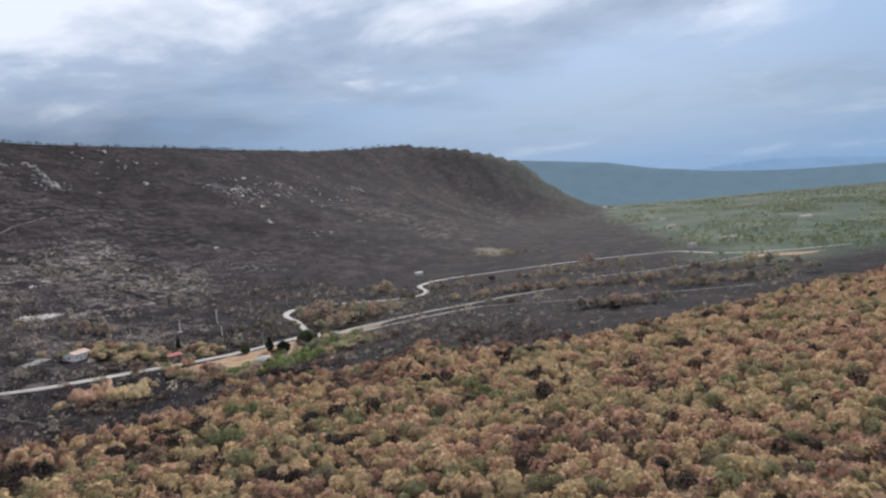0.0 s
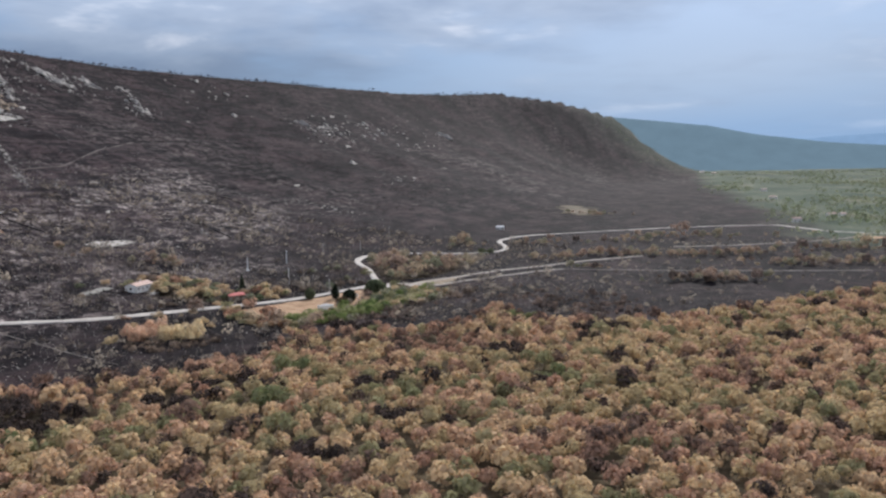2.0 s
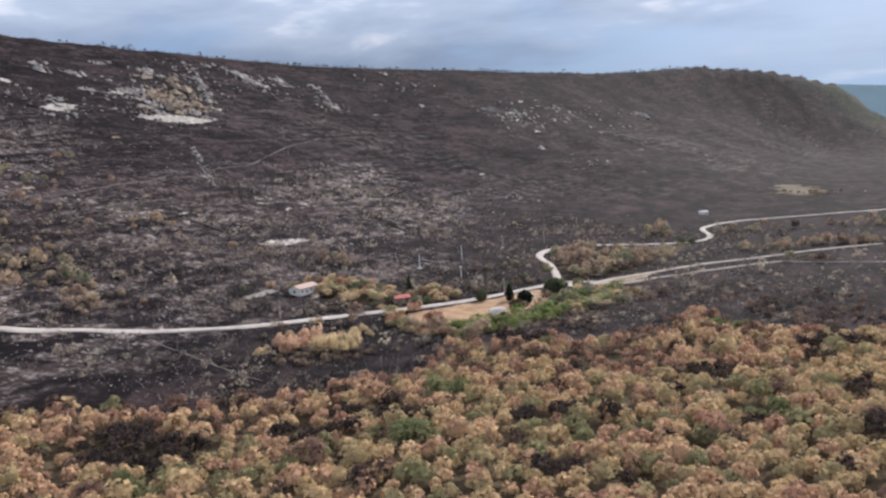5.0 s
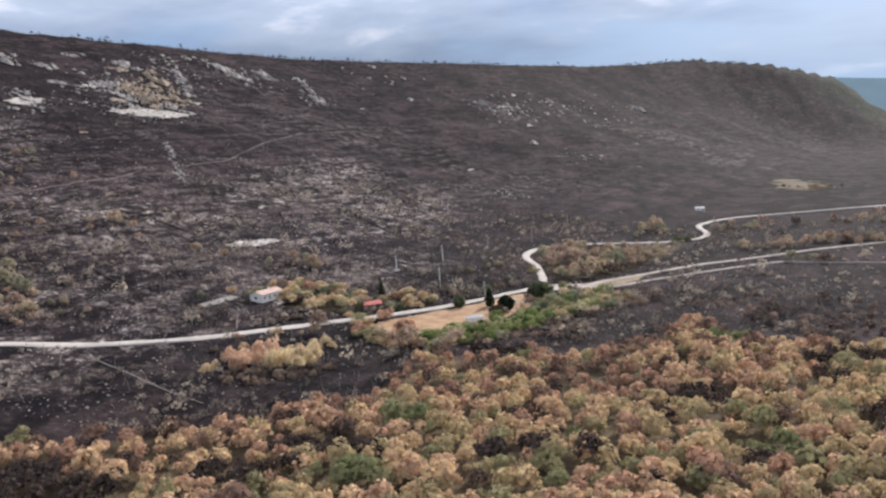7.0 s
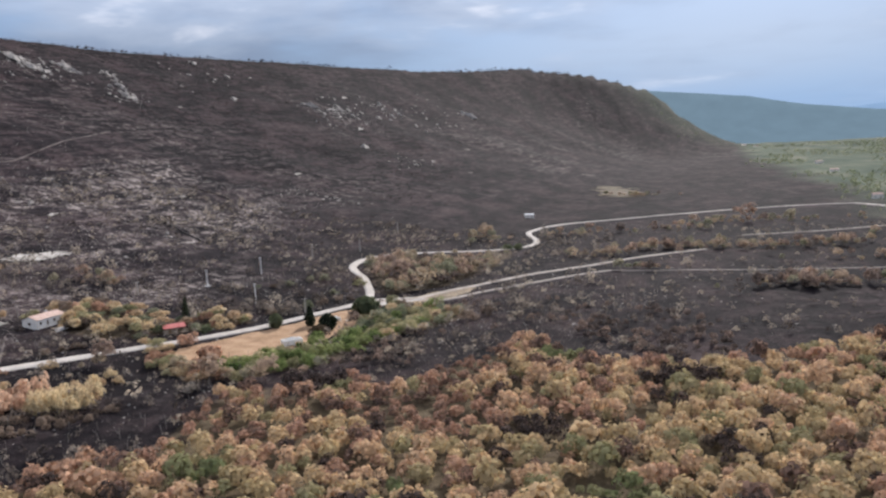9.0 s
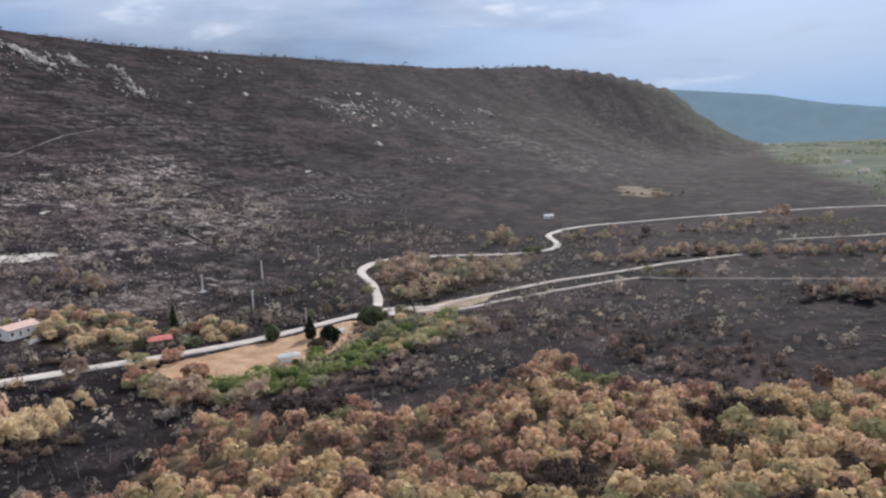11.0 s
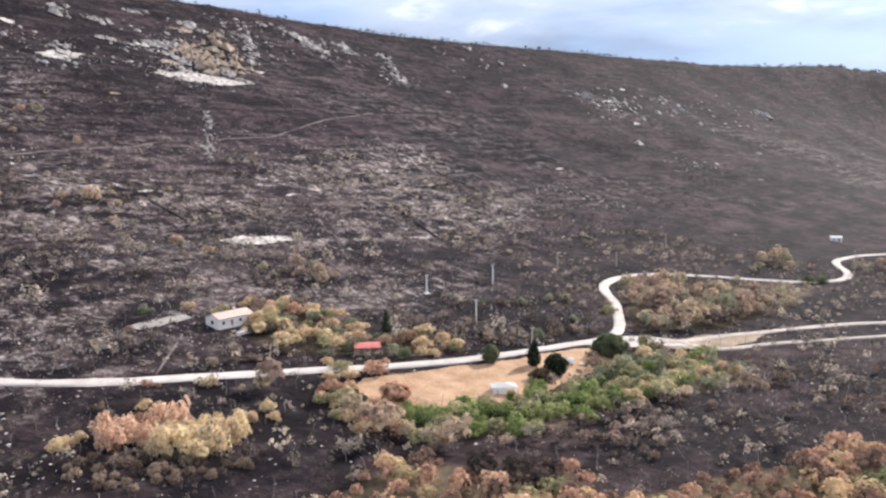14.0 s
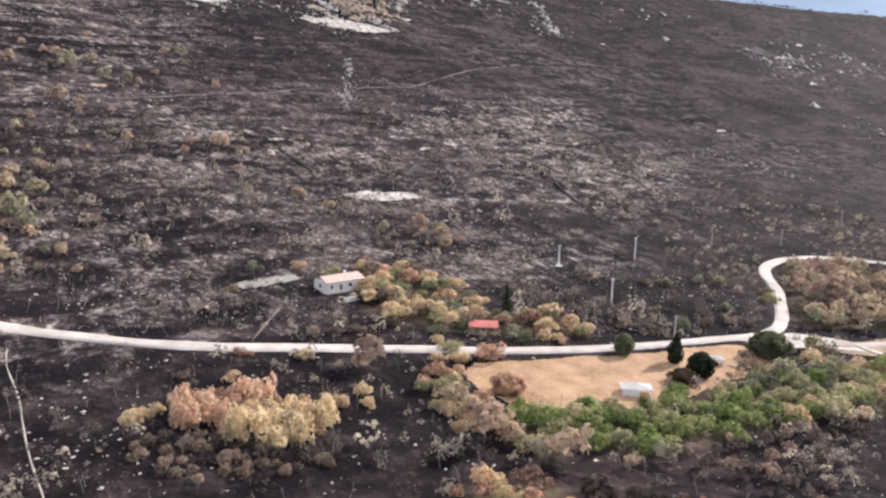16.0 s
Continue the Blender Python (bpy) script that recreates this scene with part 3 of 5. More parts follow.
for k, (x, y, long, wide) in enumerate([(-378, 1573, 20, 7), (-360, 1545, 14, 6), (-315, 1505, 16, 7), (-334, 1776, 22, 6), (-385, 1700, 18, 5), (-190, 2054, 16, 7), (-180, 1500, 14, 4), (-240, 1420, 16, 4), (-150, 1650, 20, 5), (-120, 1380, 14, 4), (-60, 1290, 16, 4), (-110, 1180, 12, 3), (-230, 1130, 12, 3), (-60, 1120, 10, 3)]):
    rock_shelf(x, y, long, wide, 240 + k, "scree" if k < 6 else "dim_track", 3.0)
sheet("stony_field", [(58, 1296), (132, 1302), (136, 1400), (100, 1480), (70, 1470)], M["field"], "unburnt dry field of tan grass", 0.6, 4.0, 26)
sheet("bare_quarry", [(336, 896), (352, 918), (392, 886), (420, 862), (400, 850), (360, 872)], M["lot"], "strip of bare pinkish earth at the valley edge", 0.7, 3.0, 4)
sheet("concrete_yard", [(-251, 469), (-247, 495), (-240, 493), (-243, 469)], M["yard"], "grey concrete yard beside the white house", 0.5, 1.0, 0.6)
ribbon("hill_track", [(-466, 480), (-467, 549), (-466, 617), (-468, 690), (-462, 760), (-460, 822), (-472, 910), (-486, 1020)], 1.25, M["dim_track"], "faint stony track along the burnt hillside", 0.12, 1.6, 3)
ribbon("foot_path", [(-246, 391), (-238, 387), (-216, 380), (-196, 372), (-172, 364)], 0.42, M["track"], "narrow pale stony path across the burnt ground", 0.06, 0.35, 5)
ribbon("ash_path", [(-134, 437), (-133.4, 441), (-133, 445), (-136.6, 450), (-139.4, 456)], 0.8, M["track"], "short pale path through the burnt brush", 0.1, 0.3, 11)
ribbon("yard_drive", [(-232, 478), (-226, 468), (-218, 455), (-212, 446)], 0.6, M["dim_track"], "rutted drive from the yard to the road", 0.25, 0.6, 6)
ribbon("valley_track", [(150, 840), (230, 852), (300, 880), (345, 905)], 3.5, M["track"], "pale farm track in the burnt valley", 0.4, 1.0, 7)
ribbon("valley_road", [(320, 1080), (338, 1020), (352, 975), (400, 930), (470, 905)], 5.0, M["road"], "gravel road along the edge of the green valley", 0.5, 0.8, 8)


def stones(name, x, y, size, label, mat, seed=0, sink=0.2, flat=0.45):
    """Loose angular stones on the ground, eight faces each, as one mesh."""
    rng = np.random.default_rng(seed)
    base = np.array([(1, 0, 0), (0, 1, 0), (-1, 0, 0), (0, -1, 0), (0, 0, 1), (0, 0, -1)], float)
    verts = base[None] * rng.uniform(0.55, 1.2, (len(x), 6, 1)) + rng.normal(0, 0.16, (len(x), 6, 3))
    turn = rng.uniform(0, 6.283, len(x))
    c, s_ = np.cos(turn)[:, None], np.sin(turn)[:, None]
    vx, vy = verts[..., 0] * c - verts[..., 1] * s_, verts[..., 0] * s_ + verts[..., 1] * c
    wx, wy = vx * size[:, None] + x[:, None], vy * size[:, None] * 1.2 + y[:, None]
    verts = np.stack([wx, wy, verts[..., 2] * size[:, None] * flat + zg(wx, wy) + (size * sink)[:, None]], -1)
    tri = np.array([(0, 1, 4), (1, 2, 4), (2, 3, 4), (3, 0, 4), (1, 0, 5), (2, 1, 5), (3, 2, 5), (0, 3, 5)])
    faces = (tri[None] + 6 * np.arange(len(x))[:, None, None]).reshape(-1, 3)
    return tagged(new(name, mesh_of(name, verts.reshape(-1, 3), faces, mat)), label, "stones", kind="stuff")


def pale_band(x, y):
    """The palest, stoniest belt of the slope."""
    d = from_line([(-405, 700, 0), (-400, 800, 0), (-345, 900, 0), (-265, 940, 0)], x, y)[0]
    return np.exp(-(d / 42) ** 2)


CRAGS = [((-715, 964), (-686, 985), 3, 46, 1.5), ((-694, 1059), (-607, 976), 3, 60, 1.4), ((-663, 873), (-658, 914), 3, 46, 1.4), ((-701, 1132), (-630, 1139), 4, 70, 1.6), ((-650, 1201), (-626, 1188), 4, 26, 1.8), ((-622, 1271), (-547, 1192), 4, 46, 1.8), ((-594, 913), (-559, 915), 3, 34, 1.3), ((-654, 762), (-614, 738), 4, 34, 1.4), ((-679, 837), (-668, 838), 2, 16, 1.4), ((-733, 818), (-716, 815), 4, 20, 1.6), ((-714, 844), (-707, 864), 3, 18, 1.3), ((-744, 913), (-734, 944), 3, 20, 1.2)]
OCHRE_CRAGS = [((-666, 936), (-600, 895), 5, 70, 1.5), ((-694, 1008), (-597, 908), 5, 70, 1.4), ((-656, 911), (-619, 902), 5, 50, 1.2), ((-654, 985), (-588, 930), 5, 50, 1.2)]


def stony_ground():
    x, y, rng = scatter(11, -620, 120, 330, 1000, 3.6)
    stony, green, dry = patches(x, y)
    lump = rough(x * 2.2, y * 0.7, 40, 51)
    wood = inside(WOOD, x, y)
    keep = (rng.random(x.size) < 0.02 + smooth(-0.3, 0.3, lump) * smooth(-0.3, 0.3, rough(x, y, 14, 53)) * (1.5 * stony + 0.16) + 0.55 * pale_band(x, y) * smooth(-0.2, 0.25, rough(x * 1.8, y * 0.8, 16, 55))) & ~wood & (np.abs(from_line(ROADS, x, y)[0]) > 4) & ~inside(LOT, x, y)
    x, y = x[keep], y[keep]
    stones("limestone_rubble", x, y, rng.gamma(1.8, 0.16, x.size) + 0.12, "scattered pale limestone rubble on burnt ground", M["rock"], 2)
    x, y, rng = scatter(12, -330, 60, 330, 640, 3.0)
    keep = ~inside(WOOD, x, y) & ~inside(LOT, x, y) & (np.abs(from_line(ROADS, x, y)[0]) > 4) & (rng.random(x.size) < 0.06 + 0.95 * smooth(-0.3, 0.35, rough(x, y, 40, 52)) * smooth(-0.3, 0.3, rough(x, y, 11, 54)))
    stones("ash_white_stones", x[keep], y[keep], rng.gamma(1.6, 0.11, keep.sum()) + 0.11, "small heat-whitened stones littering black ground", M["scree"], 4)
    # outcrops: knots of large blocks round the ledges and on the upper slope
    px, py, ps = [], [], []
    for cx, cy, rx, ry, count, big in ((-640, 900, 45, 60, 260, 1.9), (-600, 870, 28, 50, 160, 1.5), (-690, 1050, 40, 60, 120, 1.9), (-645, 1150, 45, 60, 110, 1.8), (-560, 1200, 22, 24, 70, 1.8), (-640, 740, 35, 60, 130, 1.5), (-690, 640, 40, 90, 130, 1.4), (-365, 1560, 50, 90, 90, 4.6), (-320, 1740, 40, 70, 40, 4.5), (-190, 2054, 20, 25, 12, 6.0), (-560, 1500, 60, 120, 40, 4.0), (-250, 1900, 60, 120, 30, 4.5), (-430, 740, 60, 40, 90, 0.9), (-300, 700, 60, 90, 200, 0.7), (-250, 1010, 40, 20, 60, 1.3), (-200, 1350, 30, 60, 40, 2.0), (-480, 560, 60, 60, 120, 0.9), (-580, 866, 22, 44, 120, 1.3)):
        px.append(rng.normal(cx, rx * 0.6, count)), py.append(rng.normal(cy, ry * 0.6, count)), ps.append(rng.gamma(1.3, 0.6, count) * big * 0.72 + 0.3)
    # bands of ochre and grey crag running down from the crest
    for (ax, ay), (bx, by), wide, count, big in CRAGS:
        q = rng.random(count)
        px.append(ax + (bx - ax) * q + rng.normal(0, wide, count)), py.append(ay + (by - ay) * q + rng.normal(0, wide * 1.6, count)), ps.append(rng.gamma(1.6, 0.85, count) * big + 0.5)
    # a broken line of rubble down a gully
    q = rng.random(120)
    px.append(-515 + 93 * q + rng.normal(0, 1.8, 120)), py.append(797 - 97 * q + rng.normal(0, 1.8, 120)), ps.append(rng.gamma(1.6, 0.42, 120) + 0.3)
    stones("limestone_outcrops", np.concatenate(px), np.concatenate(py), np.concatenate(ps), "pale limestone outcrops standing out of the burnt slope", M["rock"], 3, 0.2, 0.55)
    px, py, ps = [], [], []
    for (ax, ay), (bx, by), wide, count, big in OCHRE_CRAGS:
        q = rng.random(count)
        px.append(ax + (bx - ax) * q + rng.normal(0, wide, count)), py.append(ay + (by - ay) * q + rng.normal(0, wide * 1.6, count)), ps.append(rng.gamma(1.6, 0.9, count) * big + 0.6)
    stones("ochre_crags", np.concatenate(px), np.concatenate(py), np.concatenate(ps), "broken ochre crags above the quarried ledge", M["ochre_rock"], 5, 0.25, 0.7)


stony_ground()


def stone_wall(line, high, label):
    """A low dry-stone wall with an uneven top."""
    mid = along_curve(line, 2.0)
    way = np.gradient(mid, axis=0)
    way /= np.linalg.norm(way, axis=1, keepdims=True)
    right = np.stack([way[:, 1], -way[:, 0]], 1)
    top = high * (1 + 0.35 * rough(mid[:, 0], mid[:, 1], 5, 61))
    rows = [np.column_stack([mid + right * a, zg(mid[:, 0], mid[:, 1]) + (top if up else -0.6)]) for a, up in ((-0.4, 0), (-0.25, 1), (0.25, 1), (0.4, 0))]
    idx = np.arange(len(mid) * 4).reshape(-1, 4)
    faces = np.stack([idx[:-1, :-1], idx[:-1, 1:], idx[1:, 1:], idx[1:, :-1]], -1).reshape(-1, 4)
    tagged(new("stone_wall", mesh_of("stone_wall", np.stack(rows, 1).reshape(-1, 3), faces, M["dark_stone"])), label, "wall", "field walls on the slope")


# near-black stone, so the walls read as thin dark lines
M["dark_stone"] = material("dark_stone", plain_look((0.022, 0.020, 0.020), (0.060, 0.054, 0.052), 0.5))
for line in ([(-381, 604), (-362, 601), (-345, 596)], [(-314, 760), (-282, 742), (-252, 720)], [(-349, 906), (-324, 900), (-300, 891)], [(-331, 485), (-308, 477)], [(-294, 515), (-310, 530), (-321, 551)]):
    stone_wall(line, 0.9, "low dark dry-stone wall across the slope")

# ---- woods and scrub ----
SHAPES = [(p, w, s * 0.84) for p, w, s in (crown_shape(k, 140, 6, 1.05) for k in range(8))]
SMALL = [(p, w, s * 1.02) for p, w, s in (crown_shape(20 + k, 84, 5, 1.05) for k in range(8))]
SHRUBS = [(p, w, s * 0.9) for p, w, s in (crown_shape(40 + k, 32, 3, 1.15) for k in range(6))]
TUFTS = [crown_shape(60 + k, 9, 2, 1.0) for k in range(5)]
CHARRED_SPOTS = [(-108, 336, 20, 10), (-126, 311, 12, 7), (-166, 286, 24, 14), (-202, 322, 12, 9), (-55, 338, 8, 7), (-38, 295, 8, 6), (42, 436, 15, 9), (-86, 440, 14, 8), (-64, 452, 12, 6), (120, 416, 14, 8), (-6, 390, 12, 7), (-60, 262, 9, 7)]
GREEN_SPOTS = [(2, 472, 15, 10), (-92, 360, 10, 7), (-87, 314, 9, 6), (-36, 353, 8, 6), (14, 350, 12, 7), (-37, 314, 7, 5), (-150, 262, 9, 7)]


def in_spots(spots, x, y):
    hit = np.zeros(x.shape, bool)
    for cx, cy, rx, ry in spots:
        hit |= ((x - cx) / rx) ** 2 + ((y - cy) / ry) ** 2 < 1 + 0.5 * rough(x, y, 9, 71)
    return hit


def tint_field(x, y, rng):
    """How the fire has turned the wood: rust, tan, olive and some green, in drifts."""
    t = np.clip(0.50 + 0.34 * rough(x, y, 45, 21) + rng.normal(0, 0.20, x.size), 0.13, 0.88)
    t = np.where(rng.random(x.size) < 0.05, rng.uniform(0.02, 0.14, x.size), t)
    t = np.where(in_spots(CHARRED_SPOTS, x, y), rng.uniform(0, 0.05, x.size), t)
    return np.where(in_spots(GREEN_SPOTS, x, y), rng.uniform(0.90, 1.0, x.size), t)


WORDS = dict(sage="rounded grey-green bush singed by the fire", straw="tall dry bush with straw-yellow leaves", peach="tall dry bush with peach-brown leaves", grey="bare ash-grey bush with a few dry leaves", shade="dark grey-green bush spared by the fire", char="charred bare-branched tree blackened by the fire", rust="low oak with scorched rust-brown leaves", tan="low oak with dry tan leaves after the fire", olive="low oak with half-scorched olive leaves", green="leafy green tree spared by the fire", dark="dense dark green evergreen tree")
crown_meshes = {}


def trunk_mesh(key, high, thick, mat):
    """A tapered, slightly bent trunk with three limbs."""
    rng = np.random.default_rng(key)
    verts, faces = [], []

    def limb(a, b, r0, r1):
        a, b = np.array(a, float), np.array(b, float)
        start = len(verts)
        for p, r in ((a, r0), ((a + b) / 2 + rng.normal(0, 0.06, 3) * high, (r0 + r1) / 2), (b, r1)):
            verts.extend([(p[0] + r * math.cos(k * 1.2566), p[1] + r * math.sin(k * 1.2566), p[2]) for k in range(5)])
        for ring in range(2):
            for k in range(5):
                faces.append((start + ring * 5 + k, start + ring * 5 + (k + 1) % 5, start + ring * 5 + 5 + (k + 1) % 5, start + ring * 5 + 5 + k))
    limb((0, 0, -0.4), (0.02 * high, 0, high * 0.6), thick, thick * 0.6)
    for k in range(3):
        a = k * 2.1 + rng.random()
        limb((0, 0, high * (0.3 + 0.1 * k)), (math.cos(a) * high * 0.34, math.sin(a) * high * 0.34, high * 0.85), thick * 0.5, thick * 0.12)
    return mesh_of("trunk", verts, faces, mat)


TRUNKS = [trunk_mesh(k, 1.0, 0.05, M["bark"]) for k in range(4)]


def tree(x, y, radius, kind, seed, group, category="tree", label="", low=False, tall=1.0):
    """A broad low tree: an Empty at its foot, trunk and crown."""
    k = seed % 6
    if (k, kind, low) not in crown_meshes:
        place, way, size = crown_shape(100 + k, 330 if kind != "char" else 120, 7)
        crown_meshes[k, kind, low] = sprays(place * ((1.15, 1.15, 1.5) if low else (1, 1, 1)) + (0, 0, -0.25 if low else 0.4), way, size * (0.70 if kind != "char" else 0.55), np.zeros(len(place)), "crown", M[kind])
    small = low and radius < 2.75
    root = new("bush" if small else "tree")
    root.matrix_basis = pose(x, y, float(zg(x, y)) - 0.1, 0, 0, (seed * 77) % 360) @ Matrix.Diagonal((radius, radius, radius * tall * (0.85 + 0.05 * (seed % 7)), 1))
    part("trunk", TRUNKS[seed % 4], None, root)
    part("crown", crown_meshes[k, kind, low], None, root)
    words = label or WORDS[kind]
    return tagged(root, words.replace("low oak", "low oak bush").replace("tree", "bush") if small else words.replace("bush", "shrubby tree"), "bush" if small else category, group)


TREES = []          # plan of the single trees: x, y, radius, kind, group, slenderness


def plant(poly, spacing, seed, kinds, group, low=1.6, high=3.2, tall=1.0):
    xs, ys = [p[0] for p in poly], [p[1] for p in poly]
    x, y, rng = scatter(seed, min(xs), max(xs), min(ys), max(ys), spacing)
    keep = inside(poly, x, y) & (np.abs(from_line(ROADS, x, y)[0]) > 5.5) & ~inside(LOT, x, y)
    keep &= (np.hypot(x + 173, y - 512) > 9) & (np.hypot(x + 166, y - 502) > 7) & (np.hypot(x + 226, y - 496) > 10)
    for px, py in zip(x[keep], y[keep]):
        TREES.append((px, py, rng.uniform(low, high), kinds[rng.integers(len(kinds))], group, tall))


plant([p for p in GREEN_STRIP if p[1] < 530], 5.6, 21, ["green", "green", "green", "olive", "green"], "green thicket by the clearing", 2.5, 4.4)
plant([(-100, 520), (-94, 555), (-88, 577), (-56, 592), (-44, 560), (-57, 540), (-70, 525), (-76, 516)], 6.2, 33, ["sage", "olive", "green", "tan", "sage", "olive"], "green thicket by the clearing", 2.5, 4.6)
plant([(-190, 403), (-188, 420), (-178, 426), (-173, 412), (-181, 400)], 3.6, 22, ["peach", "peach", "rust", "peach"], "dry thicket below the road", 2.1, 3.2, 1.85)
plant([(-175, 404), (-175, 424), (-166, 433), (-158, 425), (-160, 409)], 3.6, 30, ["straw", "straw", "tan", "straw"], "dry thicket below the road", 2.0, 3.1, 1.85)
plant([(-171, 435), (-167, 446), (-160, 443), (-161, 434)], 3.8, 31, ["straw", "tan"], "dry thicket below the road", 1.8, 2.8, 1.3)
plant([(-196, 396), (-192, 404), (-186, 398), (-190, 392)], 3.8, 32, ["tan", "straw"], "dry thicket below the road", 1.6, 2.4, 1.2)
plant([(-186, 388), (-176, 402), (-150, 424), (-144, 414), (-164, 384)], 3.6, 29, ["grey", "char", "grey", "char", "grey"], "dry thicket below the road", 1.2, 2.1, 1.2)
plant(HOUSE_TREES, 6.6, 23, ["tan", "sage", "tan", "rust", "olive", "grey", "tan", "sage"], "trees round the houses", 2.8, 4.8)
plant([(-160, 466), (-176, 488), (-160, 488), (-150, 470)], 4.8, 26, ["rust", "tan"], "scorched trees by the clearing", 1.6, 2.6)
plant([(-162, 478), (-152, 472), (-140, 467), (-122, 460), (-112, 452), (-128, 448), (-146, 452), (-162, 462)], 5.2, 28, ["rust", "tan", "tan", "olive"], "scorched trees by the clearing", 2.0, 3.4)
# single bushes by the road, the houses and the poles
for x, y, radius, kind in ((-182, 498, 2.6, "sage"), (-179, 508, 3.4, "shade"), (-166, 519, 2.8, "sage"), (-160, 517, 3.2, "shade"), (-156, 523, 3.0, "tan"), (-153, 527, 2.8, "tan"), (-196, 427, 2.4, "tan"), (-204, 417, 2.0, "grey"), (-207, 438, 2.2, "rust"), (-194, 451, 2.6, "tan"), (-205, 465, 2.2, "grey"), (-202, 471, 1.9, "grey"), (-199, 477, 2.6, "grey"), (-170, 490, 3.4, "olive"), (-163, 487, 2.8, "tan"), (-177, 492, 2.4, "tan"), (-155, 622, 2.8, "sage"), (-147, 640, 2.6, "sage"), (-140, 645, 3.4, "sage"), (-162, 616, 2.2, "grey"), (-170, 612, 2.0, "sage"), (-144, 560, 3.2, "grey"), (-138, 566, 2.6, "grey"), (-130, 578, 3.4, "sage"), (-124, 588, 2.8, "grey"), (-118, 596, 2.4, "grey"), (-113, 600, 2.2, "grey"), (-117, 641, 4.0, "olive"), (-120, 652, 3.2, "grey"), (-126, 614, 2.6, "sage"), (-42, 556, 4.2, "grey"), (-33, 564, 3.6, "grey"), (-54, 571, 3.4, "tan"), (-64, 582, 3.0, "tan"), (-36, 806, 4.6, "shade"), (-28, 812, 4.0, "shade"), (-258, 484, 2.6, "sage"), (-250, 500, 3.0, "tan"), (-238, 506, 3.2, "olive"), (-246, 466, 2.0, "grey"), (-222, 503, 2.4, "straw"), (-220, 508, 3.2, "tan"), (-216, 512, 3.0, "straw")):
    TREES.append((x, y, radius, kind, "bushes on the burnt ground", 1.0))
FRINGE = [(-152, 463), (-136, 460), (-118, 456), (-102, 464), (-94, 474), (-90, 470), (-98, 457), (-112, 449), (-134, 450)]


def woods():
    x, y, rng = scatter(1, -420, 640, 150, 720, 5.7)
    warp_x, warp_y = x + rough(x, y, 40, 3) * 10, y + rough(x, y, 40, 4) * 10
    keep = inside(WOOD, warp_x, warp_y) & (rough(x, y, 26, 31) > -0.62) & (y > 195) & (x < 25 + y * 0.60) & (x > -110 - y * 0.62)
    x, y = x[keep], y[keep]
    radius = rng.uniform(2.3, 4.3, x.size) * np.where(rng.random(x.size) < 0.14, 1.3, 1)
    tint = tint_field(x, y, rng)
    # thinner and darker where the fire ran into the wood
    raw = (y > 385) & (x < -20) & (rough(x, y, 24, 33) < 0.12)
    tint, radius = np.where(raw, np.minimum(tint, rng.uniform(0.10, 0.36, x.size)), tint), np.where(raw, radius * 0.7, radius)
    me = grove("scorched_woodland", x, y, radius, tint, SHAPES, M["woodland"])
    tagged(new("scorched_woodland", me), "dense low oak wood with heat-browned leaves", "woodland", kind="stuff")
    # the rest of the wood, under and behind the flight path
    x, y, rng = scatter(2, -420, 760, -130, 700, 9.0)
    rest = inside(WOOD, x, y) & ~((y > 195) & (x < 25 + y * 0.60) & (x > -110 - y * 0.62))
    x, y = x[rest], y[rest]
    me = grove("scorched_woodland_rest", x, y, rng.uniform(3.0, 5.2, x.size), tint_field(x, y, rng), [(p, w, s * 2.0) for p, w, s in TUFTS], M["woodland"], seed=12)
    tagged(new("scorched_woodland", me), "dense low oak wood with heat-browned leaves", "woodland", kind="stuff")
    # strips and knots of scorched trees farther off on the valley floor
    px, py, pr = [], [], []
    for cx, cy, rx, ry, count in ((143, 614, 34, 12, 60), (165, 770, 60, 14, 80), (85, 782, 36, 9, 50), (30, 760, 20, 10, 24), (250, 700, 60, 16, 80), (300, 800, 50, 20, 60), (118, 1322, 40, 14, 30), (60, 690, 14, 6, 14), (-60, 860, 26, 20, 22), (10, 900, 40, 16, 20), (90, 900, 50, 16, 34), (200, 940, 70, 20, 46), (-185, 455, 12, 6, 6), (-290, 560, 5, 8, 4), (-250, 580, 14, 12, 14), (-330, 430, 30, 20, 30), (-390, 430, 40, 30, 40), (-300, 410, 14, 8, 10), (-440, 480, 40, 40, 40), (-500, 560, 40, 60, 26), (-400, 560, 40, 50, 14), (-312, 557, 3, 5, 3)):
        px.append(rng.normal(cx, rx * 0.6, count)), py.append(rng.normal(cy, ry * 0.6, count)), pr.append(rng.gamma(3.0, 0.62, count) + 1.0)
    for poly, spacing, seed in ((BEND_TREES, 5.8, 24), (FRINGE, 5.2, 25)):
        xs, ys = [p[0] for p in poly], [p[1] for p in poly]
        qx, qy, _ = scatter(seed, min(xs), max(xs), min(ys), max(ys), spacing)
        hit = inside(poly, qx, qy) & (rng.random(qx.size) < 0.85)
        px.append(qx[hit]), py.append(qy[hit]), pr.append((rng.gamma(4.0, 0.70, hit.sum()) + 0.9) * (1 - 0.5 * smooth(705, 750, qy[hit])))
    px, py, pr = np.concatenate(px), np.concatenate(py), np.concatenate(pr)
    ok = np.abs(from_line(ROADS, px, py)[0]) > 3.5 + 1.5 * pr
    px, py, pr = px[ok], py[ok], pr[ok]
    tint = np.clip(rng.normal(0.46, 0.20, px.size) + 0.35 * rough(px, py, 34, 96), 0.08, 0.80)
    # bare grey trees between the wood and the thicket
    gx, gy, _ = scatter(36, -100, 70, 440, 600, 6.5)
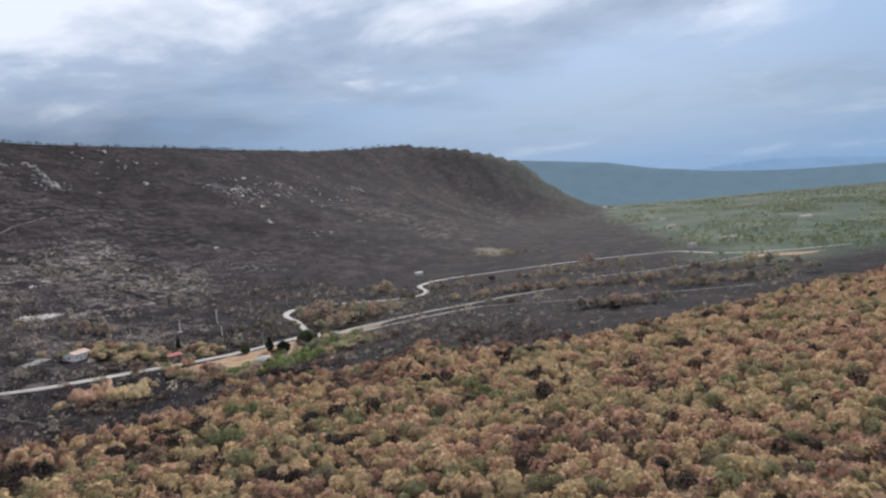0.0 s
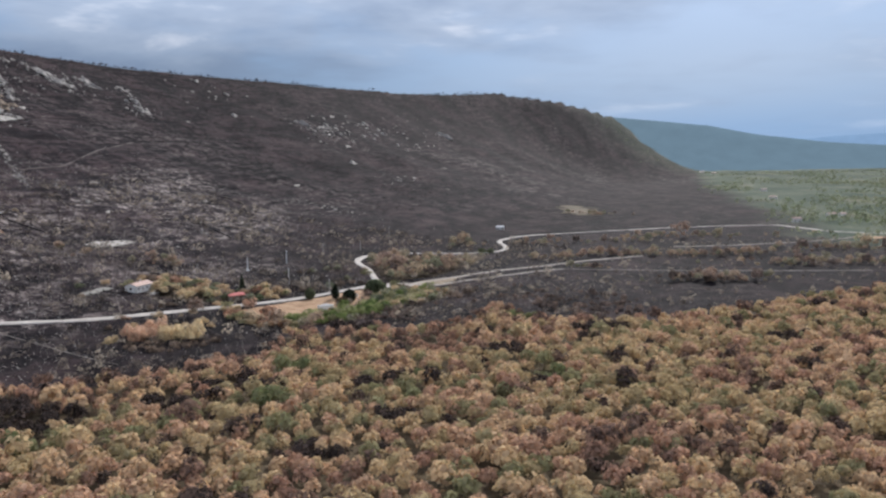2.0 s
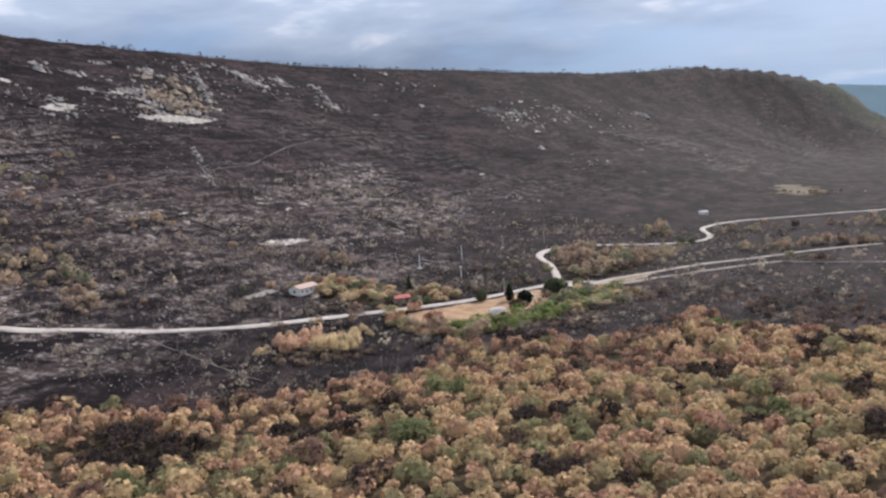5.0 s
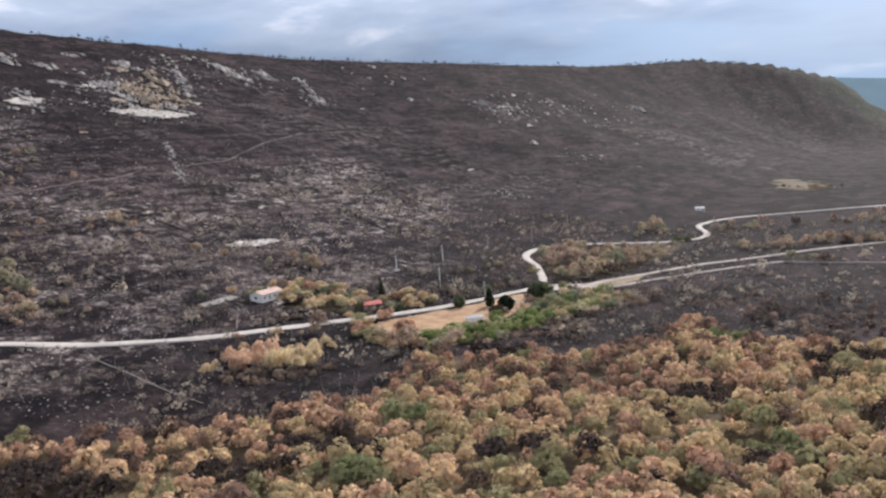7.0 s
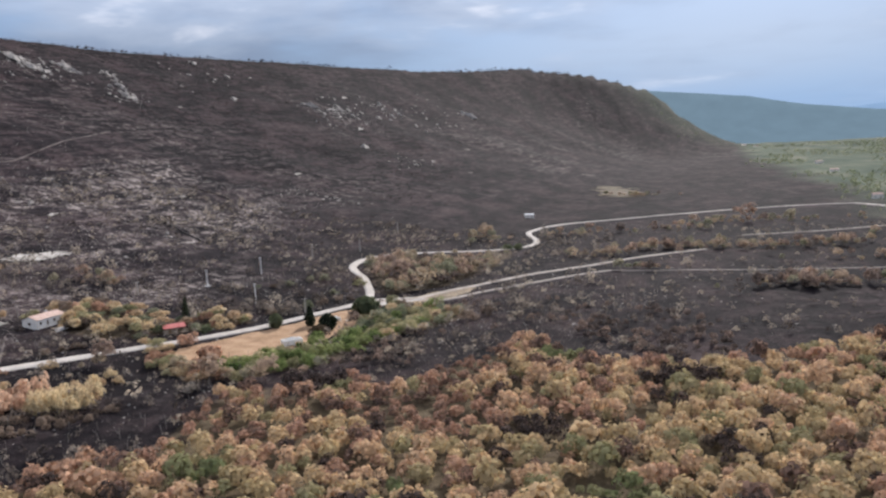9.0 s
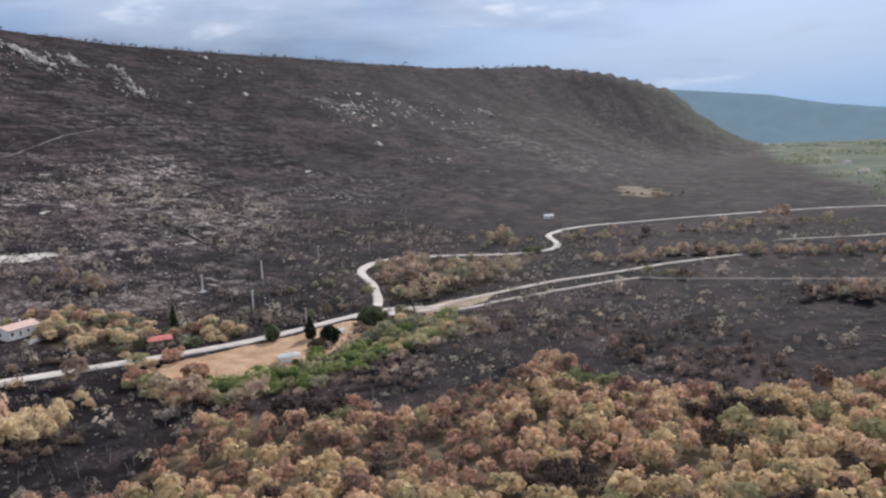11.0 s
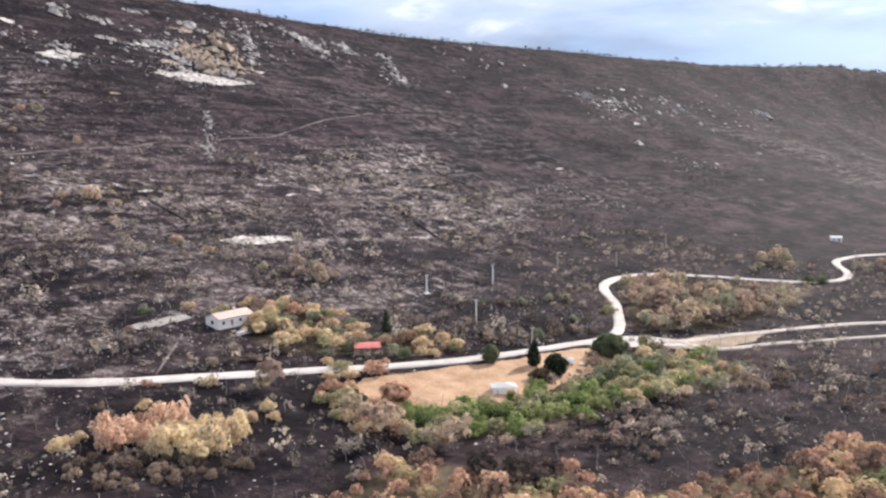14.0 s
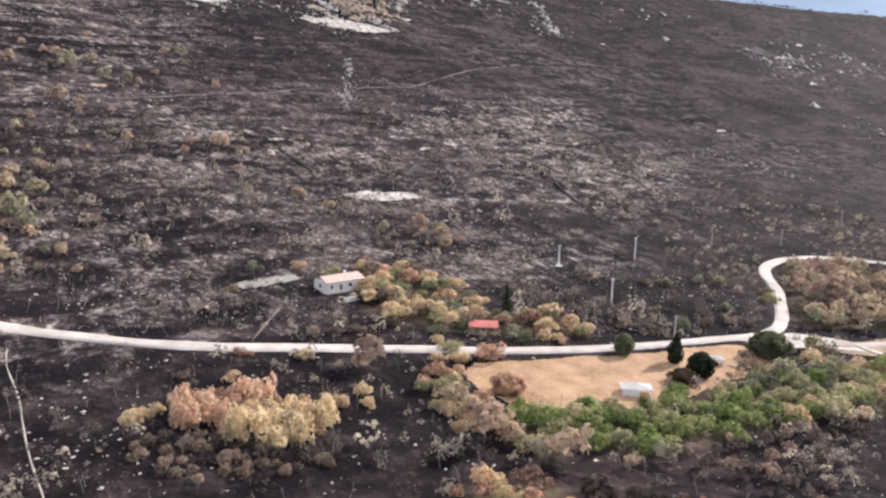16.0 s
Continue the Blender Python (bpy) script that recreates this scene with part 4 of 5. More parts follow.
    hit = ~inside(WOOD, gx, gy) & ~inside(GREEN_STRIP, gx, gy) & (np.abs(from_line([(a, b, 0) for a, b in LOWER_TRACK], gx, gy)[0]) > 8) & (rough(gx, gy, 22, 97) + 0.6 * rough(gx, gy, 60, 98) > 0.10)
    px, py, pr = np.concatenate([px, gx[hit]]), np.concatenate([py, gy[hit]]), np.concatenate([pr, rng.uniform(1.2, 2.8, hit.sum())])
    tint = np.concatenate([tint, np.clip(rng.normal(0.11, 0.06, hit.sum()), 0.02, 0.3)])
    me = grove("scorched_copses", px, py, pr, tint, SMALL, M["copse"], seed=6)
    tagged(new("scorched_copses", me), "scattered copses with heat-browned leaves", "woodland", kind="stuff")


def scrub():
    # ashen and charred bushes on the burnt valley floor
    x, y, rng = scatter(31, -430, 330, 330, 900, 4.2)
    lump = rough(x, y, 34, 81)
    bare = 1 - 0.72 * smooth(10, 70, x + 30 * lump)
    keep = ~inside(WOOD, x, y) & ~inside(LOT, x, y) & (np.abs(from_line(ROADS, x, y)[0]) > 4.5) & (rng.random(x.size) < bare * (1 - 0.75 * black_hollow(x, y)) * (0.10 + 0.9 * smooth(-0.3, 0.3, lump) * smooth(-0.35, 0.25, rough(x, y, 13, 85))))
    x, y = x[keep], y[keep]
    knots = ((-151, 570, 7, 5, 26), (-176, 601, 12, 6, 24), (-154, 620, 12, 8, 36), (-142, 650, 6, 12, 40), (-144, 680, 5, 10, 26), (-136, 563, 5, 4, 14), (-159, 558, 8, 5, 18), (-128, 598, 8, 6, 26), (-176, 554, 9, 6, 20), (-266, 587, 14, 9, 30), (-296, 546, 5, 6, 8), (-392, 468, 10, 14, 12), (-324, 455, 12, 10, 18), (-235, 455, 20, 8, 30), (-130, 445, 10, 12, 30), (-60, 500, 24, 20, 60), (-20, 560, 24, 20, 40), (-80, 840, 30, 16, 30))
    x = np.concatenate([x] + [rng.normal(a, c * 0.7, m) for a, _, c, _, m in knots])
    y = np.concatenate([y] + [rng.normal(e, d * 0.7, m) for _, e, _, d, m in knots])
    off = (np.abs(from_line(ROADS, x, y)[0]) > 4.5) & ~inside(LOT, x, y)
    x, y = x[off], y[off]
    tint = np.clip(rng.normal(0.44, 0.26, x.size) + 0.35 * rough(x, y, 50, 82) - 0.42 * np.exp(-((x + 158) / 62) ** 2 - ((y - 602) / 58) ** 2), 0, 1)
    me = grove("burnt_scrub", x, y, rng.gamma(2.0, 0.55, x.size) + 0.4, tint, SHRUBS, M["ashes"], 0.15, 7)
    tagged(new("burnt_scrub", me), "ashen grey burnt bushes scattered over black ground", "scrub", kind="stuff")
    x, y, rng = scatter(37, -330, 10, 360, 600, 2.5)
    keep = ~inside(WOOD, x, y) & ~inside(LOT, x, y) & (np.abs(from_line(ROADS, x, y)[0]) > 4) & (rng.random(x.size) < smooth(-0.35, 0.3, rough(x, y, 25, 87)) * smooth(-0.4, 0.2, rough(x, y, 8, 88)))
    x, y = x[keep], y[keep]
    me = grove("burnt_stubble", x, y, rng.gamma(2.5, 0.17, x.size) + 0.2, np.clip(rng.normal(0.22, 0.16, x.size) + 0.2 * rough(x, y, 40, 89), 0, 0.8), TUFTS, M["ashes"], 0.1, 14)
    tagged(new("burnt_stubble", me), "brown-grey stubs of burnt brush on black ground", "scrub", kind="stuff")
    x, y, rng = scatter(38, -600, -300, 400, 760, 5.0)
    keep = (rng.random(x.size) < 0.9 * smooth(-0.25, 0.35, rough(x, y * 0.7, 40, 93)) * smooth(-0.3, 0.3, rough(x, y, 14, 94)))
    x, y = x[keep], y[keep]
    me = grove("slope_scrub", x, y, rng.gamma(2.2, 0.36, x.size) + 0.5, np.clip(rng.normal(0.40, 0.24, x.size), 0, 1), TUFTS, M["ashes"], 0.15, 15)
    tagged(new("slope_scrub", me), "tan and grey half-burnt scrub on the stony slope", "scrub", kind="stuff")
    # charred thickets on the hillside
    x, y, rng = scatter(32, -880, -140, 420, 1750, 6.6)
    d = from_line(CREST, x, y)[0]
    lump = rough(x, y, 60, 83)
    keep = (d > 5) & (d < 640) & (rng.random(x.size) < np.clip(0.50 + 1.2 * lump + 0.5 * rough(x, y, 20, 86), 0.06, 1))
    x, y = x[keep], y[keep]
    me = grove("charred_thicket", x, y, rng.uniform(0.9, 2.4, x.size), np.clip(rng.normal(0.45, 0.3, x.size) + 0.25 * lump[keep], 0, 1), TUFTS, M["chars"], 0.2, 8)
    tagged(new("charred_thicket", me), "charred thicket covering the hillside", "scrub", kind="stuff")
    # the crest's bare and half-burnt trees
    line = along_curve([(a, b) for a, b, _ in CREST[1:10]], 2.4)
    rng = np.random.default_rng(33)
    x, y = line[:, 0] + rng.normal(0, 6, len(line)), line[:, 1] + rng.normal(0, 6, len(line))
    r = rng.gamma(3.0, 0.48, len(x)) * (0.7 + 0.8 * smooth(-0.2, 0.3, rough(x, y, 60, 84))) + 2.2 * np.exp(-((y - 2810) / 70) ** 2)
    me = grove("crest_trees", x, y, r, rng.uniform(0, 1, len(x)), [(p, w, s * 1.4) for p, w, s in TUFTS], M["chars"], 0.3, 9)
    tagged(new("crest_trees", me), "dark bare trees along the crest", "trees", kind="stuff")
    # green woods at the far end of the valley
    x, y, rng = scatter(34, 280, 1500, 780, 2300, 15.0)
    x2, y2, _ = scatter(35, 300, 2000, 2300, 3300, 24.0)
    x, y = np.concatenate([x, x2]), np.concatenate([y, y2])
    green = patches(x, y)[1]
    keep = (rng.random(x.size) < green * 1.2 * smooth(-0.3, 0.2, rough(x, y * 0.4, 120, 92)))
    x, y = x[keep], y[keep]
    me = grove("far_green_wood", x, y, rng.uniform(3.0, 6.5, x.size), np.clip(rng.normal(0.45, 0.2, x.size) + 0.4 * rough(x, y, 120, 91), 0, 1), [(p, w, s * 1.5) for p, w, s in TUFTS], M["far_green"], 0.2, 10)
    tagged(new("far_green_wood", me), "unburnt green woods at the end of the valley", "woodland", kind="stuff")


def snags():
    """Thin burnt trunks with a few bare limbs, left standing on the black ground."""
    x, y, rng = scatter(41, -330, 60, 360, 660, 9.0)
    keep = ~inside(WOOD, x, y) & ~inside(LOT, x, y) & (np.abs(from_line(ROADS, x, y)[0]) > 5) & (rng.random(x.size) < 0.6)
    x, y = x[keep], y[keep]
    z, count = zg(x, y), keep.sum()
    verts, faces = [], []

    def stick(foot, tip, r0, r1):
        start = sum(len(v) for v in verts)
        ring = [np.column_stack([p[:, 0] + r * math.cos(k * 2.094), p[:, 1] + r * math.sin(k * 2.094), p[:, 2]]) for p, r in ((foot, r0), (tip, r1)) for k in range(3)]
        verts.append(np.stack(ring, 1).reshape(-1, 3))
        base = start + 6 * np.arange(len(foot))[:, None]
        faces.append(np.concatenate([base + np.array(f) for f in ((0, 1, 4, 3), (1, 2, 5, 4), (2, 0, 3, 5))]))
    tall = rng.uniform(2.2, 5.5, count)
    foot = np.column_stack([x, y, z - 0.3])
    tip = foot + np.column_stack([rng.normal(0, 0.18, count) * tall, rng.normal(0, 0.18, count) * tall, tall])
    stick(foot, tip, 0.12, 0.04)
    for share in (0.4, 0.6, 0.75):
        root = foot + (tip - foot) * share
        a = rng.uniform(0, 6.283, count)
        stick(root, root + np.column_stack([np.cos(a), np.sin(a), np.full(count, 0.9)]) * (tall * 0.28)[:, None], 0.06, 0.02)
    me = mesh_of("burnt_snags", np.concatenate(verts), np.concatenate(faces), M["snag"])
    tagged(new("burnt_snags", me), "thin bare burnt trunks standing on black ground", "dead trees", kind="stuff")


M["snag"] = material("ash_grey_wood", plain_look((0.10, 0.085, 0.075), (0.40, 0.36, 0.31), 0.1))
woods()
scrub()
snags()
for k, (x, y, radius, kind, group, tall) in enumerate(TREES):
    tree(x, y, radius, kind, k, group, low=group != "trees round the houses", tall=tall * 0.85)


def evergreen(name, x, y, high, wide, label, seed, kind="dark", outline=((0, 0.45), (0.12, 0.85), (0.4, 1.0), (0.75, 0.55), (1.0, 0.03)), count=520):
    """A dense tree of a given outline: trunk and a closed crown of upright sprays."""
    rng, count = np.random.default_rng(seed), count * 2
    q = rng.random(count) ** 0.9
    belly = np.interp(q, [p for p, _ in outline], [r for _, r in outline]) * wide / 2
    a = rng.uniform(0, 6.283, count)
    swell = rng.uniform(0.72, 1.10, count) * (1 + 0.24 * np.sin(3 * a + seed) * np.sin(9 * q) + 0.15 * np.sin(7 * a + 2 * seed + 5 * q))
    place = np.column_stack([np.cos(a) * belly * swell, np.sin(a) * belly * swell, 0.3 + q * (high - 0.3)])
    way = np.column_stack([np.cos(a), np.sin(a), 1.6 * (q - 0.45)]) + rng.normal(0, 0.25, (count, 3))
    root = new(name)
    root.matrix_basis = pose(x, y, float(zg(x, y)))
    bm = bmesh.new()
    bmesh.ops.create_cone(bm, cap_ends=True, segments=8, radius1=0.25, radius2=0.1, depth=high * 0.8, matrix=Matrix.Translation((0, 0, high * 0.4 - 0.2)))
    part("trunk", bm, M["bark"], root)
    part("crown", sprays(place, way, rng.uniform(0.055, 0.115, count) * (wide + 3.0), np.zeros(count), "crown", M[kind]), None, root)
    return tagged(root, label, "tree", "trees of the clearing")


ROUND = ((0, 0.55), (0.1, 0.8), (0.25, 0.96), (0.45, 1.0), (0.65, 0.92), (0.82, 0.7), (0.94, 0.4), (1.0, 0.05))
evergreen("cypress_tree", -117, 539, 10.0, 4.6, "dark green cypress on the ochre clearing", 1)
evergreen("cypress_tree", -174, 527, 13.0, 3.0, "tall slim black-green cypress behind the shed", 2)
evergreen("evergreen_tree", -107, 534.5, 7.6, 7.4, "round dark evergreen tree on the clearing", 3, "dark", ROUND, 700)
evergreen("evergreen_tree", -132, 533, 7.0, 5.6, "small grey-green tree beside the road", 4, "shade", ROUND, 500)
evergreen("evergreen_tree", -97, 571, 8.4, 11.5, "broad grey-green tree at the clearing's corner", 5, "shade", ROUND, 900)
evergreen("burnt_bush", -109, 525, 4.2, 7.0, "low brown burnt bush under the evergreen", 6, "umber", ROUND, 500)
evergreen("burnt_bush", -141, 478, 5.6, 8.4, "rounded rust-brown bush on the clearing", 7, "rust", ROUND, 600)
for k, (x, y, r, kind, label) in enumerate([(-158, 493, 4.2, "rust", "thin pinkish scorched tree beside the road"), (-86, 588, 4.4, "olive", "pale grey-green tree at the track fork"), (-217, 502, 3.0, "tan", "dry tan bush before the white house"), (-213, 508, 3.4, "olive", "half-scorched tree before the white house"), (-219, 497, 1.8, "tan", "dry tan bush before the white house")]):
    tree(x, y, r, kind, 31 + k, "trees of the clearing", label=label, low=True)

# ---- houses, shed, canopies, poles ----
M["plaster"] = material("white_plaster", plain_look((0.62, 0.58, 0.53), (0.82, 0.79, 0.74), 0.6))
M["old_tile"] = material("faded_roof_tile", plain_look((0.42, 0.28, 0.23), (0.62, 0.47, 0.40), 0.8))
M["red_sheet"] = material("red_roof_sheet", plain_look((0.42, 0.115, 0.10), (0.58, 0.21, 0.185), 0.5, 0.6))
M["shed_wall"] = material("dull_plaster", plain_look((0.20, 0.16, 0.12), (0.34, 0.28, 0.22), 0.8))
M["timber"] = material("brown_timber", plain_look((0.12, 0.075, 0.045), (0.24, 0.16, 0.10), 1.5))
M["dark_glass"] = material("dark_window", plain_look((0.02, 0.022, 0.026), (0.05, 0.052, 0.055), 1.0, 0.15))
M["canvas"] = material("white_canvas", lambda n: n.add("ShaderNodeMixShader", {0: 0.4, 1: surface(n, n.ramp(n.noise(place_of(n), 1.2), [(0.3, (0.76, 0.76, 0.75)), (0.7, (0.88, 0.88, 0.87))]), 0.6), 2: n.add("ShaderNodeBsdfTranslucent", {"Color": rgb(0.85, 0.85, 0.84)}).outputs[0]}).outputs[0])
M["pole_wood"] = material("weathered_pole", plain_look((0.28, 0.25, 0.22), (0.50, 0.46, 0.41), 1.2))
M["concrete"] = material("pale_concrete", plain_look((0.66, 0.64, 0.61), (0.82, 0.80, 0.77), 0.8))
M["steel"] = material("galvanised_steel", plain_look((0.42, 0.43, 0.44), (0.58, 0.59, 0.60), 2.0, 0.45, 0.1, 0.8))


def box(bm, size, at, bevel=0.0, turn=0.0):
    made = bmesh.ops.create_cube(bm, size=1.0, matrix=pose(*at, 0, 0, turn) @ Matrix.Diagonal((*size, 1)))
    if bevel:
        edges = list({e for v in made["verts"] for e in v.link_edges})
        bmesh.ops.bevel(bm, geom=edges, offset=bevel, segments=1, affect="EDGES")
    return bm


def wall_with_openings(length, high, thick, openings):
    """A wall along x from 0 to length; each opening (x0, x1, z0, z1) goes through it."""
    bm = bmesh.new()
    xs = sorted({0.0, length, *(v for o in openings for v in o[:2])})
    zs = sorted({-0.8, high, *(v for o in openings for v in o[2:])})
    for x0, x1 in zip(xs, xs[1:]):
        for z0, z1 in zip(zs, zs[1:]):
            if not any(o[0] <= (x0 + x1) / 2 <= o[1] and o[2] <= (z0 + z1) / 2 <= o[3] for o in openings):
                bmesh.ops.create_cube(bm, size=1.0, matrix=Matrix.Translation(((x0 + x1) / 2, 0, (z0 + z1) / 2)) @ Matrix.Diagonal((x1 - x0, thick, z1 - z0, 1)))
    bmesh.ops.remove_doubles(bm, verts=bm.verts, dist=0.001)
    return bm


def gable(width, rise, thick):
    bm = bmesh.new()
    low = [bm.verts.new((x, y, z)) for y in (-thick / 2, thick / 2) for x, z in ((0, 0), (width, 0), (width / 2, rise))]
    bm.faces.new(low[:3])
    bm.faces.new(low[3:])
    for a, b in ((0, 1), (1, 2), (2, 0)):
        bm.faces.new((low[a], low[b], low[b + 3], low[a + 3]))
    bmesh.ops.recalc_face_normals(bm, faces=bm.faces)
    return bm


def roof_slope(length, run, rise, courses, eave=0.5):
    """One slope of a tiled roof: overlapping courses, each a raised strip."""
    bm = bmesh.new()
    slope = math.hypot(run + eave, rise * (run + eave) / run)
    turn = math.degrees(math.atan2(rise, run))
    for k in range(courses):
        at = (k + 0.5) / courses * slope
        bmesh.ops.create_cube(bm, size=1.0, matrix=pose(0, 0, 0, turn) @ pose(0, at - slope, 0.03 * (k % 2) + 0.05, -1.2) @ Matrix.Diagonal((length, slope / courses * 1.1, 0.12, 1)))
    return bm


def window(root, wide, high, at, turn, shutters=False):
    """A recessed window: pane, frame and sill, the frame and sill as its own pieces."""
    pane = part("window", box(bmesh.new(), (wide, 0.04, high), (0, 0.1, 0)), M["dark_glass"], root, "dark window opening")
    pane.matrix_basis = pose(*at, 0, 0, turn)
    bm = bmesh.new()
    for s in (-1, 1):
        box(bm, (0.1, 0.12, high), (s * (wide / 2 - 0.05), 0, 0))
        box(bm, (wide - 0.2, 0.12, 0.1), (0, 0, s * (high / 2 - 0.05)))
    box(bm, (0.06, 0.1, high - 0.2), (0, 0.01, 0))
    part("frame", bm, M["timber"], pane)
    part("sill", box(bmesh.new(), (wide + 0.3, 0.4, 0.1), (0, -0.1, -high / 2 - 0.05), 0.02), M["concrete"], pane)


def house(name, x, y, turn, length, width, high, rise, roof_mat, wall_mat, label, detail=True):
    """A gabled house: its long front faces local -y."""
    root = new(name)
    root.matrix_basis = pose(x, y, float(zg(x, y)) + 0.2, 0, 0, turn)
    half, deep = length / 2, width / 2
    count = max(2, int(length / 4))
    holes = [((k + 0.5) * length / count - 0.6, (k + 0.5) * length / count + 0.6, 0.0 if k == 1 else 0.9, 2.2) for k in range(count)]
    for place, ang, size, openings in (((-half, -deep, 0), 0, length, holes), ((half, deep, 0), 180, length, [holes[0]]), ((half, -deep + 0.16, 0), 90, width - 0.32, []), ((-half, deep - 0.16, 0), 270, width - 0.32, [(width / 2 - 1.1, width / 2 + 0.5, 0.9, 2.3)])):
        ob = part("wall", wall_with_openings(size, high, 0.3, openings), wall_mat, root)
        ob.matrix_basis = pose(*place, 0, 0, ang)
    for sx, ang in ((half - 0.15, 90), (-half + 0.15, 90)):
        ob = part("gable", gable(width - 0.3, rise - 0.1, 0.28), wall_mat, root)
        ob.matrix_basis = pose(sx, -deep + 0.15, high, 0, 0, ang)
    for s in (0, 180):
        ob = part("roof", roof_slope(length + 0.8, deep, rise, 9 if detail else 4), roof_mat, root)
        ob.matrix_basis = pose(0, 0, high + rise, 0, 0, s)
    part("ridge", box(bmesh.new(), (length + 0.8, 0.4, 0.2), (0, 0, high + rise + 0.12), 0.06), roof_mat, root)
    for k, (a, b, c, d) in enumerate(holes):
        if k == 1:
            door = part("door", box(bmesh.new(), (b - a, 0.08, d - c), ((a + b) / 2 - half, -deep + 0.05, (c + d) / 2)), M["timber"], root, "brown timber door")
            part("handle", box(bmesh.new(), (0.05, 0.1, 0.15), ((a + b) / 2 - half + 0.4, -deep - 0.03, 1.05)), M["steel"], door)
        else:
            window(root, b - a, d - c, ((a + b) / 2 - half, -deep + 0.02, (c + d) / 2), 0)
    window(root, 1.6, 1.4, (-half + 0.02, deep - 0.16 - width / 2 + 0.3, 1.6), 270)
    if detail:
        stack = part("chimney", box(bmesh.new(), (0.7, 0.7, 1.6), (half * 0.4, deep * 0.3, high + rise * 0.9), 0.04), wall_mat, root)
        part("cap", box(bmesh.new(), (0.95, 0.95, 0.12), (half * 0.4, deep * 0.3, high + rise * 0.9 + 0.86)), M["concrete"], stack)
    return tagged(root, label, "house")


house("white_house", -228, 499, 80, 16, 8, 3.4, 1.5, M["old_tile"], M["plaster"], "white plastered house with faded pink tiled roof among trees")
terrace = tagged(new("garden_wall", None), "pale low garden wall before the white house", "wall")
terrace.matrix_basis = pose(-217, 497, float(zg(-217, 497)), 0, 0, 80)
part("wall", box(bmesh.new(), (11, 0.5, 1.6), (0, 0, 0.4), 0.05), M["concrete"], terrace)
part("coping", box(bmesh.new(), (11.2, 0.7, 0.12), (0, 0, 1.27), 0.03), M["concrete"], terrace)


def shed(x, y, turn):
    """A small shed with a red sheet roof and an open porch on posts."""
    root = tagged(new("red_roofed_shed"), "small shed with bright red sheet roof beside the road", "shed")
    root.matrix_basis = pose(x, y, float(zg(x, y)) + 0.1, 0, 0, turn) @ Matrix.Diagonal((1.2, 1.3, 1.12, 1))
    for place, ang, size, openings in (((-3.4, -2.2, 0), 0, 4.6, [(1.4, 2.4, 0.0, 2.0), (3.1, 4.0, 0.9, 1.8)]), ((1.2, 2.2, 0), 180, 4.6, []), ((1.2, -2.06, 0), 90, 4.12, []), ((-3.4, 2.06, 0), 270, 4.12, [])):
        ob = part("wall", wall_with_openings(size, 2.5, 0.25, openings), M["shed_wall"], root)
        ob.matrix_basis = pose(*place, 0, 0, ang)
    for s in (0, 180):
        ob = part("roof", roof_slope(8.2, 2.4, 1.0, 5), M["red_sheet"], root, "bright red roof sheets")
        ob.matrix_basis = pose(0.3, 0, 3.55, 0, 0, s)
    for sx in (-3.3, 1.1):
        ob = part("gable", gable(4.3, 0.9, 0.2), M["plaster"], root)
        ob.matrix_basis = pose(sx, -2.15, 2.5, 0, 0, 90)
    for sy in (-2.1, 2.1):
        part("post", box(bmesh.new(), (0.16, 0.16, 2.9), (3.9, sy, 1.2), 0.02), M["timber"], root)
    part("beam", box(bmesh.new(), (0.16, 4.6, 0.2), (3.9, 0, 2.6)), M["timber"], root)
    part("door", box(bmesh.new(), (0.98, 0.08, 1.98), (-1.5, -2.15, 1.0)), M["timber"], root)
    window(root, 0.9, 0.9, (0.15, -2.18, 1.35), 0)


shed(-173, 511, 36)


def canopy(x, y, turn, wide, deep, high, label):
    """A white canvas party tent: peaked roof, valance and slim legs."""
    root = tagged(new("canopy_tent"), label, "tent", "white tents on the clearing")
    root.matrix_basis = pose(x, y, float(zg(x, y)) + 0.2, 0, 0, turn)
    bm = bmesh.new()
    rings = []
    for q, z in ((1.0, high), (0.72, high + 0.3), (0.4, high + 0.65), (0.06, high + 1.1)):
        rings.append([bm.verts.new((sx * wide / 2 * q, sy * deep / 2 * q, z)) for sx, sy in ((-1, -1), (0, -1.04), (1, -1), (1.04, 0), (1, 1), (0, 1.04), (-1, 1), (-1.04, 0))])
    for lower, upper in zip(rings, rings[1:]):
        for k in range(8):
            bm.faces.new((lower[k], lower[(k + 1) % 8], upper[(k + 1) % 8], upper[k]))
    bm.faces.new(rings[-1])
    bmesh.ops.solidify(bm, geom=list(bm.faces), thickness=0.03)
    roof = part("roof", bm, M["canvas"], root)
    bm = bmesh.new()
    for s in (-1, 1):
        box(bm, (wide, 0.03, 0.4), (0, s * deep / 2, high - 0.2))
        box(bm, (0.03, deep - 0.06, 0.4), (s * wide / 2, 0, high - 0.2))
    part("valance", bm, M["canvas"], roof)
    for sx in (-1, 1):
        for sy in (-1, 1):
            part("leg", box(bmesh.new(), (0.08, 0.08, high + 0.3), (sx * (wide / 2 - 0.08), sy * (deep / 2 - 0.08), high / 2 - 0.15)), M["steel"], root)
    part("side_sheet", box(bmesh.new(), (wide - 0.3, 0.03, high - 0.4), (0, deep / 2 - 0.15, high / 2)), M["canvas"], root)
    part("side_sheet", box(bmesh.new(), (0.03, deep - 0.4, high - 0.4), (wide / 2 - 0.15, 0, high / 2)), M["canvas"], root)
    part("side_sheet", box(bmesh.new(), (wide * 0.55, 0.03, high - 0.4), (-wide * 0.2, -deep / 2 + 0.15, high / 2)), M["canvas"], root)
    return root


